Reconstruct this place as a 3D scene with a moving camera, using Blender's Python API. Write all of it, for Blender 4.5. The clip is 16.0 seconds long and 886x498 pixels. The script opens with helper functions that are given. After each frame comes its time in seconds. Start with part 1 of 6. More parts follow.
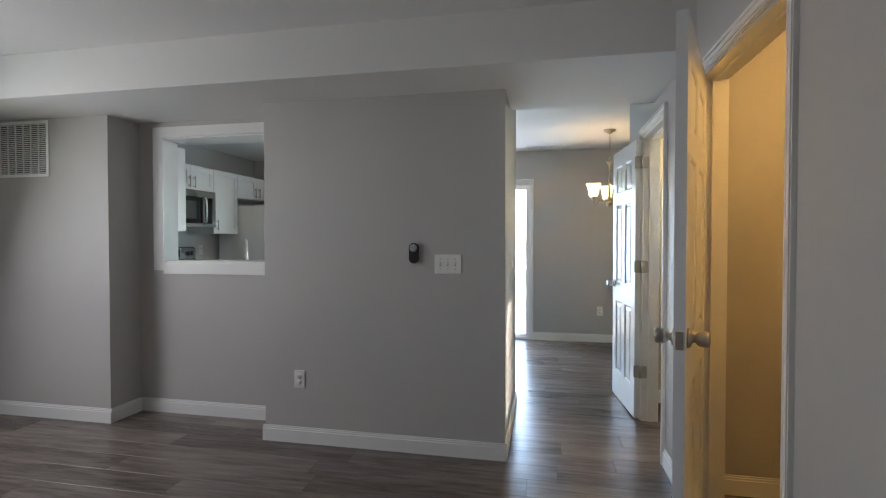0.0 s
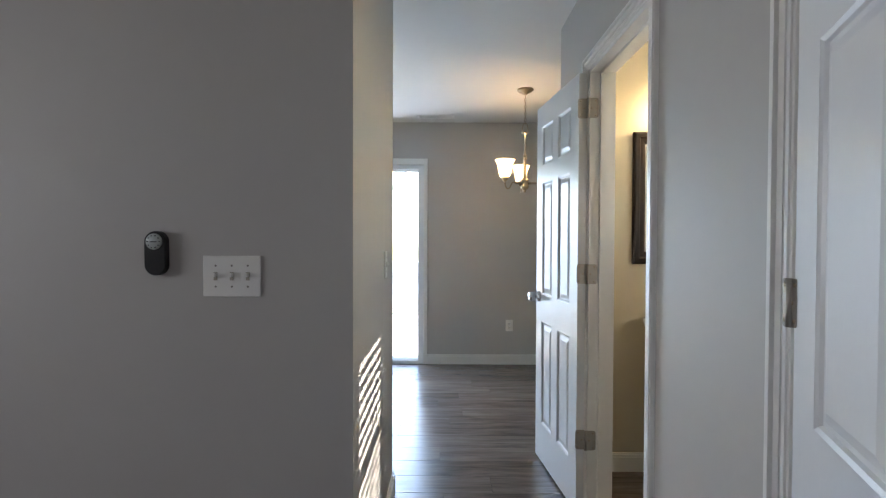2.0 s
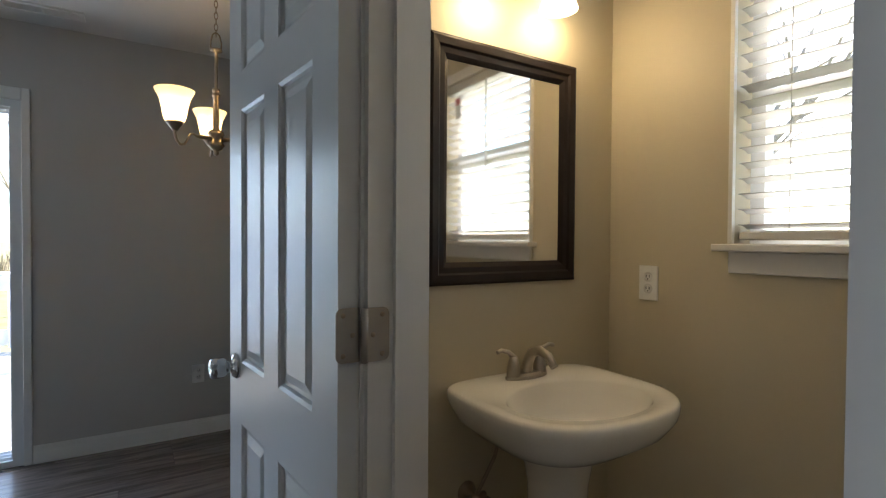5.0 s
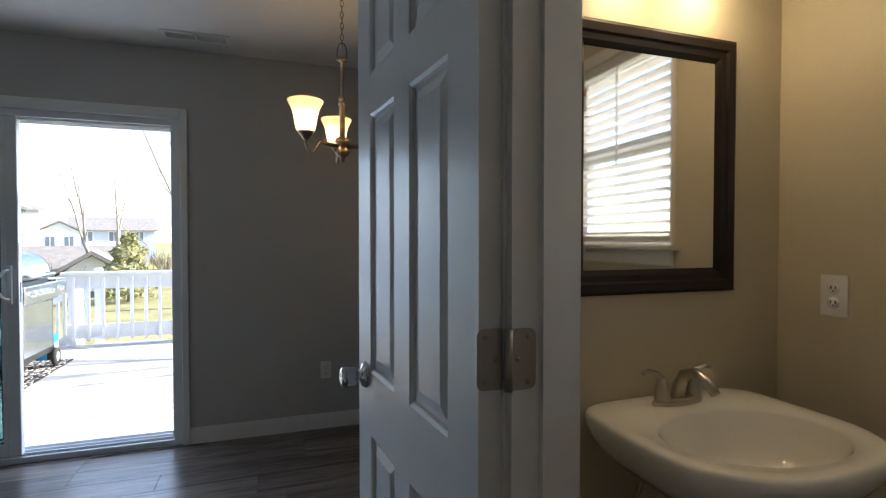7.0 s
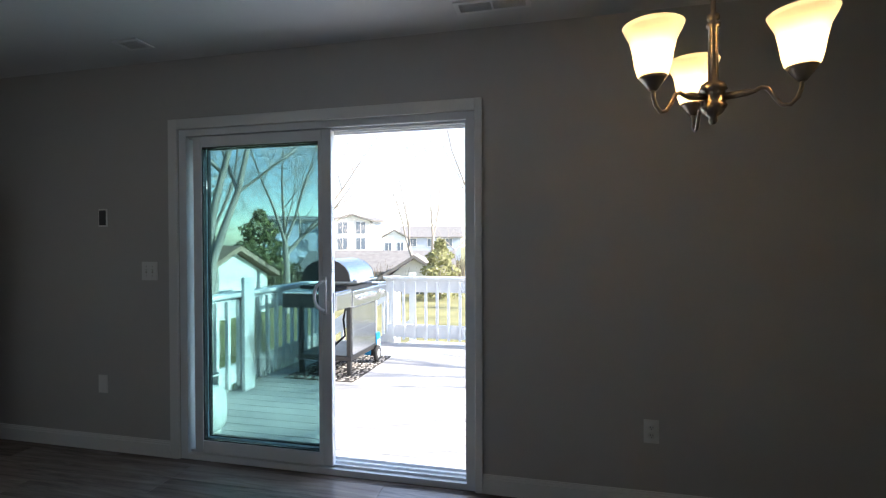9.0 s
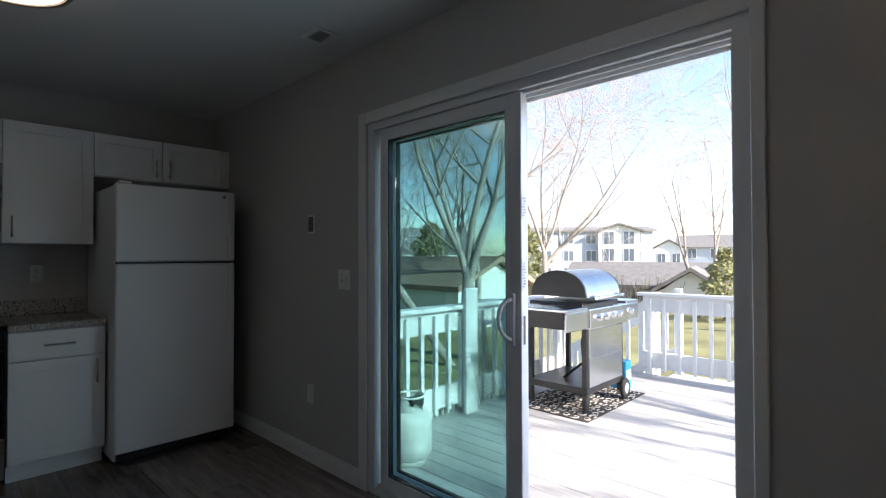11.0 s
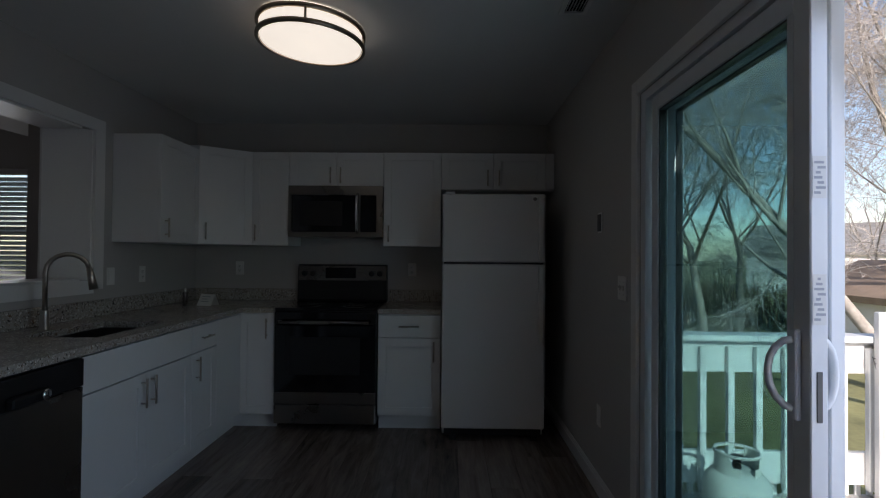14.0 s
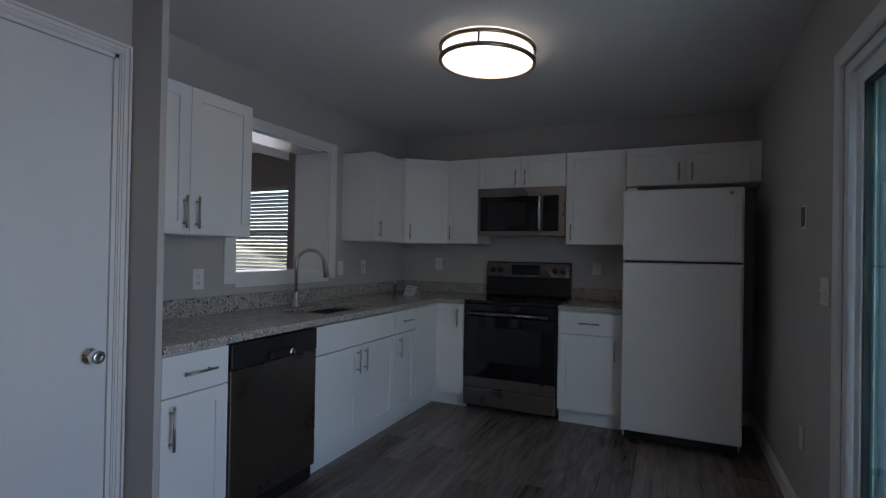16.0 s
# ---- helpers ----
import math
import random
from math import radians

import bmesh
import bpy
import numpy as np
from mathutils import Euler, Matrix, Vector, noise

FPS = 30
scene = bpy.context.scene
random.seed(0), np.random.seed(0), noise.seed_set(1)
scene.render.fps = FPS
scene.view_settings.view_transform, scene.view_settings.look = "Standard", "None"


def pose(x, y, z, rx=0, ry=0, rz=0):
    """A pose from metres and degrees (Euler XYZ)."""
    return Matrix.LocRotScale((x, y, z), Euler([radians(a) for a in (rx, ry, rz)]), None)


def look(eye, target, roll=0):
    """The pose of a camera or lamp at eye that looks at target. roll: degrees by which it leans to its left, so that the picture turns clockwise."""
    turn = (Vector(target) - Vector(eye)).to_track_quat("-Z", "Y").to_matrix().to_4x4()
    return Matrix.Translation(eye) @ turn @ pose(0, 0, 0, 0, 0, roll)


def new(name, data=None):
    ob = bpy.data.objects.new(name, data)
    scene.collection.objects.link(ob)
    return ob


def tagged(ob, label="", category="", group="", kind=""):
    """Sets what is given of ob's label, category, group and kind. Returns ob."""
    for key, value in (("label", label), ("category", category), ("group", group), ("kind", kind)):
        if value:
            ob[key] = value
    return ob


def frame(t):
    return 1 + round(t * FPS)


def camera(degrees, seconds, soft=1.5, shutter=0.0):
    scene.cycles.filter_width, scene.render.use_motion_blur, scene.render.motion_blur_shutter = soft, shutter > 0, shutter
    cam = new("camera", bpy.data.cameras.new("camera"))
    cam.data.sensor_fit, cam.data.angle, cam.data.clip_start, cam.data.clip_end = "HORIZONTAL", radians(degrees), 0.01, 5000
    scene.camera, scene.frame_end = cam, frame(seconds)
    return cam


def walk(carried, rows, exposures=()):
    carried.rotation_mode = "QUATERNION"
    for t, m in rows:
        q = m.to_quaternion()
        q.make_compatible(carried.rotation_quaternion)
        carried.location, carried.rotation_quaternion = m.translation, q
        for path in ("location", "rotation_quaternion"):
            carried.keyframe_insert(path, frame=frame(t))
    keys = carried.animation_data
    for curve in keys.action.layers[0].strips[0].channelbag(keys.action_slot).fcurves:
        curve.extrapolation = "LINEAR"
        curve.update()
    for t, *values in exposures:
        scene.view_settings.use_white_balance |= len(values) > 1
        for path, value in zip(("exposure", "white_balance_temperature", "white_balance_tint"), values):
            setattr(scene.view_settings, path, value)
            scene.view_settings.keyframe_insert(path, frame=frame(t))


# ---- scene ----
cam = camera(83.6, 16.0, soft=1.2)
PATH = [
    (0, (0.229, -1.161, 1.32), (-0.173, 0.798, 1.281), -0.0),
    (0.5, (0.224, -0.79, 1.305), (-0.106, 1.182, 1.262), 0.1),
    (1, (0.258, -0.403, 1.297), (0.003, 1.58, 1.255), 0.2),
    (1.5, (0.24, -0.008, 1.289), (0.075, 1.985, 1.249), 0.2),
    (2, (0.263, 0.37, 1.275), (0.255, 2.37, 1.239), 0.2),
    (2.5, (0.327, 0.733, 1.273), (0.464, 2.728, 1.241), 0.3),
    (3, (0.356, 1.084, 1.27), (0.637, 3.063, 1.238), 0.1),
    (3.5, (0.382, 1.344, 1.282), (0.884, 3.28, 1.241), 0.2),
    (4, (0.468, 1.606, 1.283), (1.17, 3.478, 1.249), 0.4),
    (4.5, (0.535, 1.765, 1.278), (1.407, 3.564, 1.245), 0.4),
    (4.7, (0.567, 1.819, 1.278), (1.516, 3.579, 1.244), 0.4),
    (5.7, (0.612, 1.905, 1.287), (1.759, 3.543, 1.250), 0.3),
    (6.8, (0.601, 1.957, 1.295), (1.4, 3.791, 1.256), 0.1),
    (7, (0.591, 1.985, 1.298), (1.238, 3.877, 1.257), 0.0),
    (7.5, (0.555, 2.175, 1.312), (0.866, 4.151, 1.269), -0.2),
    (8, (0.507, 2.366, 1.322), (0.54, 4.366, 1.296), -0.2),
    (8.5, (0.501, 2.594, 1.326), (0.293, 4.583, 1.299), -0.2),
    (9, (0.491, 2.835, 1.33), (0.028, 4.78, 1.31), -0.2),
    (9.2, (0.476, 2.922, 1.321), (-0.068, 4.846, 1.303), -0.3),
    (11.3, (0.382, 3.862, 1.296), (-1.107, 5.197, 1.329), -0.1),
    (11.5, (0.373, 3.939, 1.292), (-1.178, 5.201, 1.326), -0.1),
    (12, (0.371, 4.128, 1.298), (-1.328, 5.183, 1.33), -0.1),
    (12.5, (0.409, 4.281, 1.298), (-1.44, 5.043, 1.33), -0.1),
    (13, (0.405, 4.42, 1.307), (-1.54, 4.883, 1.328), 0.3),
    (13.5, (0.378, 4.55, 1.311), (-1.611, 4.767, 1.335), 0.4),
    (14, (0.389, 4.612, 1.316), (-1.61, 4.581, 1.343), 0.5),
    (14.5, (0.436, 4.724, 1.304), (-1.536, 4.393, 1.334), 0.7),
    (15, (0.479, 4.789, 1.302), (-1.443, 4.235, 1.326), 0.9),
    (15.5, (0.505, 4.838, 1.3), (-1.368, 4.137, 1.321), 0.9),
    (16, (0.539, 4.845, 1.299), (-1.281, 4.016, 1.316), 1.0),
]
EXPOSURES = [(0, 3.85, 6500, 10), (1.5, 3.85, 6450, 11.5), (2.5, 3.5, 6450, 12), (3.5, 3.05, 6400, 12), (4.5, 2.65, 6300, 12), (7.0, 1.95, 6350, 13), (8.0, 1.95, 6350, 13), (9.0, 1.9, 6350, 14), (11.5, 1.3, 6450, 16), (13.0, 0.75, 6450, 17), (14.0, 0.65, 6450, 18), (15.0, 1.1, 6400, 19), (16.0, 1.85, 6350, 20)]
walk(cam, [(t, look(eye, target, roll)) for t, eye, target, roll in PATH],
     exposures=EXPOSURES)

# ---- light ----
world = bpy.data.worlds.new("sky")
scene.world = world
world.use_nodes = True
wn = world.node_tree
for n in list(wn.nodes):
    wn.nodes.remove(n)
sky = wn.nodes.new("ShaderNodeTexSky")
sky.sky_type, sky.sun_disc = "NISHITA", False
SUN_EL, SUN_AZ = 28.3, 84.0          # degrees above the horizon; clockwise from +y
sky.sun_elevation, sky.sun_rotation = radians(SUN_EL), radians(SUN_AZ)
sky.air_density, sky.dust_density = 1.0, 0.6
bg = wn.nodes.new("ShaderNodeBackground")
bg.inputs[1].default_value = 0.15
wo = wn.nodes.new("ShaderNodeOutputWorld")
wn.links.new(sky.outputs[0], bg.inputs[0])
wn.links.new(bg.outputs[0], wo.inputs[0])

sun_data = bpy.data.lights.new("sun", "SUN")
sun_data.energy, sun_data.angle, sun_data.color = 5.0, radians(0.5), (1.0, 0.93, 0.82)
sun = new("sun", sun_data)
sdir = Vector((math.sin(radians(SUN_AZ)) * math.cos(radians(SUN_EL)), math.cos(radians(SUN_AZ)) * math.cos(radians(SUN_EL)), math.sin(radians(SUN_EL))))
sun.matrix_world = look((20, 5, 12), Vector((20, 5, 12)) - sdir)


def lamp(name, kind, place, watts, colour, size=0.1, aim=None, size_y=None):
    d = bpy.data.lights.new(name, kind)
    d.energy, d.color = watts, colour
    if kind == "AREA":
        d.size = size
        if size_y:
            d.shape, d.size_y = "RECTANGLE", size_y
    else:
        d.shadow_soft_size = size
    ob = new(name, d)
    ob.matrix_world = look(place, aim) if aim else Matrix.Translation(place)
    return ob


# two added area lamps that boost the sky's light through the patio door
lamp("patio_sky_fill", "AREA", (-0.40, 5.84, 1.15), 3.1, (0.56, 0.73, 1.0), 0.76, (-0.42, 4.2, 0.42), 1.6)
lamp("patio_glass_sky_fill", "AREA", (-1.28, 5.84, 1.15), 0.45, (0.58, 0.80, 1.0), 0.72, (-1.30, 4.2, 0.42), 1.6)
lamp("living_window_light", "AREA", (-3.90, 0.10, 1.50), 3.9, (0.88, 0.89, 0.97), 1.5, (0.5, -0.5, -0.4), 1.05)
lamp("closet_bulb", "POINT", (1.80, 0.62, 2.30), 1.25, (1.0, 0.60, 0.22), 0.05)

# ---- materials ----
def mat(name, colour, rough=0.6, metal=0.0, vary=0.06, scale=6.0, bump=0.0, bump_scale=120.0, spec=0.5, island=0.0):
    """A principled surface: colour varied at two scales, roughness varied, fine relief."""
    m = bpy.data.materials.new(name)
    m.use_nodes = True
    nt = m.node_tree
    b = nt.nodes["Principled BSDF"]
    b.inputs["Metallic"].default_value = metal
    b.inputs["Specular IOR Level"].default_value = spec
    tc = nt.nodes.new("ShaderNodeTexCoord")
    n1 = nt.nodes.new("ShaderNodeTexNoise")
    n1.inputs["Scale"].default_value, n1.inputs["Detail"].default_value = scale, 6
    n2 = nt.nodes.new("ShaderNodeTexNoise")
    n2.inputs["Scale"].default_value, n2.inputs["Detail"].default_value = scale * 14, 3
    nt.links.new(tc.outputs["Object"], n1.inputs["Vector"])
    nt.links.new(tc.outputs["Object"], n2.inputs["Vector"])
    add = nt.nodes.new("ShaderNodeMath")
    add.operation = "MULTIPLY_ADD"
    add.inputs[1].default_value = 0.35
    nt.links.new(n2.outputs[0], add.inputs[0])
    nt.links.new(n1.outputs[0], add.inputs[2])
    last = add.outputs[0]
    if island:
        info = nt.nodes.new("ShaderNodeObjectInfo")
        ma = nt.nodes.new("ShaderNodeMath")
        ma.operation = "MULTIPLY_ADD"
        ma.inputs[1].default_value = island
        nt.links.new(info.outputs["Random"], ma.inputs[0])
        nt.links.new(last, ma.inputs[2])
        last = ma.outputs[0]
    ramp = nt.nodes.new("ShaderNodeMapRange")
    ramp.inputs[1].default_value, ramp.inputs[2].default_value = 0.35, 1.0 + island
    ramp.inputs[3].default_value, ramp.inputs[4].default_value = 1 - vary, 1 + vary
    nt.links.new(last, ramp.inputs[0])
    mix = nt.nodes.new("ShaderNodeVectorMath")
    mix.operation = "SCALE"
    mix.inputs[0].default_value = colour
    nt.links.new(ramp.outputs[0], mix.inputs["Scale"])
    nt.links.new(mix.outputs[0], b.inputs["Base Color"])
    rr = nt.nodes.new("ShaderNodeMapRange")
    rr.inputs[3].default_value, rr.inputs[4].default_value = max(0.02, rough - 0.06), min(1, rough + 0.06)
    nt.links.new(n1.outputs[0], rr.inputs[0])
    nt.links.new(rr.outputs[0], b.inputs["Roughness"])
    if bump:
        n3 = nt.nodes.new("ShaderNodeTexNoise")
        n3.inputs["Scale"].default_value, n3.inputs["Detail"].default_value = bump_scale, 4
        nt.links.new(tc.outputs["Object"], n3.inputs["Vector"])
        bp = nt.nodes.new("ShaderNodeBump")
        bp.inputs["Strength"].default_value, bp.inputs["Distance"].default_value = bump, 0.002
        nt.links.new(n3.outputs[0], bp.inputs["Height"])
        nt.links.new(bp.outputs[0], b.inputs["Normal"])
    return m


def wood_floor_mat(name, dark, light, rough):
    """Plank with long grain, its own tone by Object Info's Random."""
    m = bpy.data.materials.new(name)
    m.use_nodes = True
    nt = m.node_tree
    b = nt.nodes["Principled BSDF"]
    tc = nt.nodes.new("ShaderNodeTexCoord")
    info = nt.nodes.new("ShaderNodeObjectInfo")
    off = nt.nodes.new("ShaderNodeVectorMath")
    off.operation = "MULTIPLY_ADD"
    off.inputs[1].default_value = (1.0, 9.0, 9.0)
    sc = nt.nodes.new("ShaderNodeVectorMath")
    sc.operation = "SCALE"
    sc.inputs[0].default_value = (37.0, 53.0, 11.0)
    nt.links.new(info.outputs["Random"], sc.inputs["Scale"])
    nt.links.new(tc.outputs["Object"], off.inputs[0])
    nt.links.new(sc.outputs[0], off.inputs[2])
    g = nt.nodes.new("ShaderNodeTexNoise")
    g.inputs["Scale"].default_value, g.inputs["Detail"].default_value, g.inputs["Roughness"].default_value = 2.2, 9, 0.68
    g.inputs["Distortion"].default_value = 0.6
    nt.links.new(off.outputs[0], g.inputs["Vector"])
    ma = nt.nodes.new("ShaderNodeMath")
    ma.operation = "MULTIPLY_ADD"
    ma.inputs[1].default_value = 0.22
    nt.links.new(info.outputs["Random"], ma.inputs[0])
    nt.links.new(g.outputs[0], ma.inputs[2])
    cr = nt.nodes.new("ShaderNodeValToRGB")
    cr.color_ramp.elements[0].position, cr.color_ramp.elements[0].color = 0.38, (*dark, 1)
    cr.color_ramp.elements[1].position, cr.color_ramp.elements[1].color = 0.82, (*light, 1)
    nt.links.new(ma.outputs[0], cr.inputs[0])
    nt.links.new(cr.outputs[0], b.inputs["Base Color"])
    b.inputs["Roughness"].default_value = rough
    bp = nt.nodes.new("ShaderNodeBump")
    bp.inputs["Strength"].default_value, bp.inputs["Distance"].default_value = 0.25, 0.002
    nt.links.new(g.outputs[0], bp.inputs["Height"])
    nt.links.new(bp.outputs[0], b.inputs["Normal"])
    return m


def glow_mat(name, colour, strength):
    m = bpy.data.materials.new(name)
    m.use_nodes = True
    b = m.node_tree.nodes["Principled BSDF"]
    b.inputs["Base Color"].default_value = (0.85, 0.82, 0.75, 1)
    b.inputs["Roughness"].default_value = 0.35
    b.inputs["Emission Color"].default_value = (*colour, 1)
    b.inputs["Emission Strength"].default_value = strength
    return m


def glass_mat(name, tint):
    """A thin pane: clear through, with a Fresnel gloss."""
    m = bpy.data.materials.new(name)
    m.use_nodes = True
    nt = m.node_tree
    nt.nodes.remove(nt.nodes["Principled BSDF"])
    out = nt.nodes["Material Output"]
    tr = nt.nodes.new("ShaderNodeBsdfTransparent")
    tr.inputs[0].default_value = (*tint, 1)
    gl = nt.nodes.new("ShaderNodeBsdfGlossy")
    gl.inputs["Roughness"].default_value = 0.01
    lw = nt.nodes.new("ShaderNodeLayerWeight")
    lw.inputs[0].default_value = 0.5
    pw = nt.nodes.new("ShaderNodeMath")
    pw.operation = "POWER"
    pw.inputs[1].default_value = 4.5
    nt.links.new(lw.outputs["Facing"], pw.inputs[0])
    fr = nt.nodes.new("ShaderNodeMath")
    fr.operation = "MULTIPLY_ADD"
    fr.inputs[1].default_value, fr.inputs[2].default_value = 0.75, 0.035
    nt.links.new(pw.outputs[0], fr.inputs[0])
    mx = nt.nodes.new("ShaderNodeMixShader")
    nt.links.new(fr.outputs[0], mx.inputs[0])
    nt.links.new(tr.outputs[0], mx.inputs[1])
    nt.links.new(gl.outputs[0], mx.inputs[2])
    nt.links.new(mx.outputs[0], out.inputs[0])
    return m


def granite_mat(name):
    m = mat(name, (0.40, 0.37, 0.33), 0.16, vary=0.25, scale=14)
    nt = m.node_tree
    b = nt.nodes["Principled BSDF"]
    old = b.inputs["Base Color"].links[0].from_socket
    tc = nt.nodes.new("ShaderNodeTexCoord")
    for scale, lim, colour in ((85, 0.36, (0.03, 0.026, 0.022)), (60, 0.35, (0.20, 0.13, 0.08)), (120, 0.36, (0.75, 0.73, 0.68))):
        no = nt.nodes.new("ShaderNodeTexNoise")
        no.inputs["Scale"].default_value, no.inputs["Detail"].default_value = scale, 2
        nt.links.new(tc.outputs["Object"], no.inputs["Vector"])
        mr = nt.nodes.new("ShaderNodeMapRange")
        mr.inputs[1].default_value, mr.inputs[2].default_value = lim, lim + 0.05
        mr.inputs[3].default_value, mr.inputs[4].default_value = 1, 0
        nt.links.new(no.outputs[0], mr.inputs[0])
        mx = nt.nodes.new("ShaderNodeMix")
        mx.data_type = "RGBA"
        nt.links.new(mr.outputs[0], mx.inputs[0])
        nt.links.new(old, mx.inputs[6])
        mx.inputs[7].default_value = (*colour, 1)
        old = mx.outputs[2]
    nt.links.new(old, b.inputs["Base Color"])
    return m


WALL = mat("wall_paint_greige", (0.49, 0.472, 0.45), 0.55, vary=0.03, scale=1.3, bump=0.12, bump_scale=260)
BATH = mat("wall_paint_cream", (0.56, 0.50, 0.37), 0.5, vary=0.03, scale=1.5, bump=0.12, bump_scale=260)
CEIL = mat("ceiling_paint_white", (0.74, 0.73, 0.71), 0.8, vary=0.03, scale=1.2, bump=0.3, bump_scale=180)
TRIM = mat("trim_paint_white", (0.78, 0.77, 0.75), 0.32, vary=0.03, scale=3, bump=0.04, bump_scale=90)
DOOR = mat("door_paint_white", (0.74, 0.75, 0.76), 0.30, vary=0.03, scale=3, bump=0.10, bump_scale=70)
CAB = mat("cabinet_paint_white", (0.78, 0.78, 0.77), 0.38, vary=0.025, scale=2.5)
VINYL = mat("vinyl_white", (0.76, 0.78, 0.80), 0.35, vary=0.03, scale=4)
PLATE = mat("plastic_white", (0.80, 0.79, 0.76), 0.35, vary=0.02)
# plate plastic darkened to paint the shade in the switch slots
PLATE_SHADE = mat("plastic_slot_shade", (0.42, 0.39, 0.33), 0.5)
PLATE_DARK = mat("plastic_slot", (0.10, 0.10, 0.10), 0.5)
BOXGREY = mat("dark_grey_metal", (0.10, 0.10, 0.10), 0.5, vary=0.1)
BLACK = mat("black_plastic", (0.012, 0.012, 0.013), 0.35, vary=0.1)
GREY_LCD = mat("lcd_grey", (0.42, 0.45, 0.44), 0.25)
NICKEL = mat("brushed_nickel", (0.50, 0.46, 0.41), 0.30, 1.0, vary=0.08, scale=30)
BRONZE = mat("antique_nickel", (0.36, 0.30, 0.23), 0.32, 1.0, vary=0.12, scale=20)
HINGE = mat("satin_hinge_metal", (0.40, 0.37, 0.33), 0.42, 0.9, vary=0.08, scale=30)
CHROME = mat("chrome", (0.75, 0.75, 0.76), 0.10, 1.0, vary=0.04)
STEEL = mat("stainless_steel", (0.27, 0.25, 0.235), 0.28, 1.0, vary=0.06, scale=2)
GRILL_STEEL = mat("grill_steel", (0.55, 0.57, 0.60), 0.22, 1.0, vary=0.12, scale=5)
GLASSBLACK = mat("black_glass", (0.006, 0.006, 0.007), 0.06, vary=0.1)
FRIDGE = mat("fridge_enamel", (0.74, 0.72, 0.70), 0.42, vary=0.02, scale=3, bump=0.2, bump_scale=300)
SINKSTEEL = mat("sink_steel", (0.20, 0.19, 0.18), 0.35, 1.0, vary=0.1, scale=6)
# matt near-black that paints the shade inside a vent's duct
DUCT_SHADE = mat("duct_shade_black", (0.008, 0.008, 0.008), 0.95, spec=0.02)
GRANITE = granite_mat("granite")
PORCELAIN = mat("porcelain", (0.80, 0.78, 0.73), 0.10, vary=0.015, scale=2)
ESPRESSO = mat("espresso_wood", (0.016, 0.009, 0.007), 0.45, vary=0.3, scale=9, bump=0.1, bump_scale=40, spec=0.25)
MIRROR = mat("mirror_silver", (0.88, 0.88, 0.87), 0.01, 1.0, vary=0.0)
FLOOR = wood_floor_mat("vinyl_plank_grey_oak", (0.060, 0.048, 0.040), (0.25, 0.205, 0.178), 0.27)
JOINT = mat("floor_joint", (0.030, 0.025, 0.022), 0.8)
DECK = wood_floor_mat("deck_board", (0.36, 0.345, 0.33), (0.58, 0.56, 0.53), 0.75)
RAILW = mat("rail_paint_white", (0.74, 0.74, 0.73), 0.6, vary=0.08, scale=5, bump=0.2, bump_scale=60)
SHADE = glow_mat("lit_frosted_glass", (1.0, 0.72, 0.36), 0.10)
nt = SHADE.node_tree
tl = nt.nodes.new("ShaderNodeBsdfTranslucent")
tl.inputs[0].default_value = (0.95, 0.86, 0.70, 1)
ms = nt.nodes.new("ShaderNodeMixShader")
ms.inputs[0].default_value = 0.6
nt.links.new(nt.nodes["Principled BSDF"].outputs[0], ms.inputs[1])
nt.links.new(tl.outputs[0], ms.inputs[2])
nt.links.new(ms.outputs[0], nt.nodes["Material Output"].inputs[0])
BATHSHADE = glow_mat("lit_bath_glass", (1.0, 0.80, 0.50), 0.9)
DRUM = glow_mat("lit_drum_diffuser", (1.0, 0.93, 0.78), 0.55)
PANE = glass_mat("clear_pane", (0.93, 0.95, 0.95))
TINT = glass_mat("low_e_pane", (0.63, 0.76, 0.765))
SLAT = mat("blind_slat_white", (0.58, 0.57, 0.55), 0.5, vary=0.03)
BARK = mat("bark", (0.30, 0.27, 0.24), 0.9, vary=0.35, scale=9, bump=0.5, bump_scale=40)
TWIG = mat("twigs", (0.50, 0.45, 0.42), 0.9, vary=0.3, scale=3)
LEAF = mat("evergreen_leaf", (0.19, 0.195, 0.080), 0.7, vary=0.5, scale=2.5)
LAWN = mat("winter_lawn", (0.20, 0.195, 0.085), 0.95, vary=0.5, scale=0.7, bump=0.6, bump_scale=20)
SHRUB = mat("bare_shrub", (0.13, 0.11, 0.075), 0.95, vary=0.5, scale=3)
SIDING = mat("siding_blue_grey", (0.38, 0.43, 0.52), 0.7, vary=0.08, scale=2)
SIDEWHITE = mat("siding_white", (0.72, 0.71, 0.69), 0.7, vary=0.06, scale=2)
ROOFTAN = mat("roof_shingle_tan", (0.27, 0.20, 0.15), 0.9, vary=0.2, scale=3, bump=0.4, bump_scale=12)
ROOFGREY = mat("roof_shingle_grey", (0.20, 0.19, 0.18), 0.9, vary=0.25, scale=3, bump=0.4, bump_scale=12)
WINDARK = mat("window_dark", (0.12, 0.15, 0.19), 0.15)
TANK = mat("tank_paint", (0.66, 0.66, 0.62), 0.45, vary=0.10, scale=6)
RUBBER = mat("rubber", (0.02, 0.02, 0.02), 0.8)
MATFIBRE = mat("mat_dark", (0.045, 0.04, 0.035), 0.95, vary=0.3, scale=30)
MATLIGHT = mat("mat_light", (0.50, 0.47, 0.43), 0.95, vary=0.2, scale=30)
CYAN = mat("blue_bag", (0.02, 0.30, 0.55), 0.4)
STICKER = mat("paper_sticker", (0.72, 0.72, 0.70), 0.6)
INK = mat("sticker_ink", (0.36, 0.38, 0.42), 0.6)
REDTAG = mat("red_print", (0.45, 0.05, 0.03), 0.6)

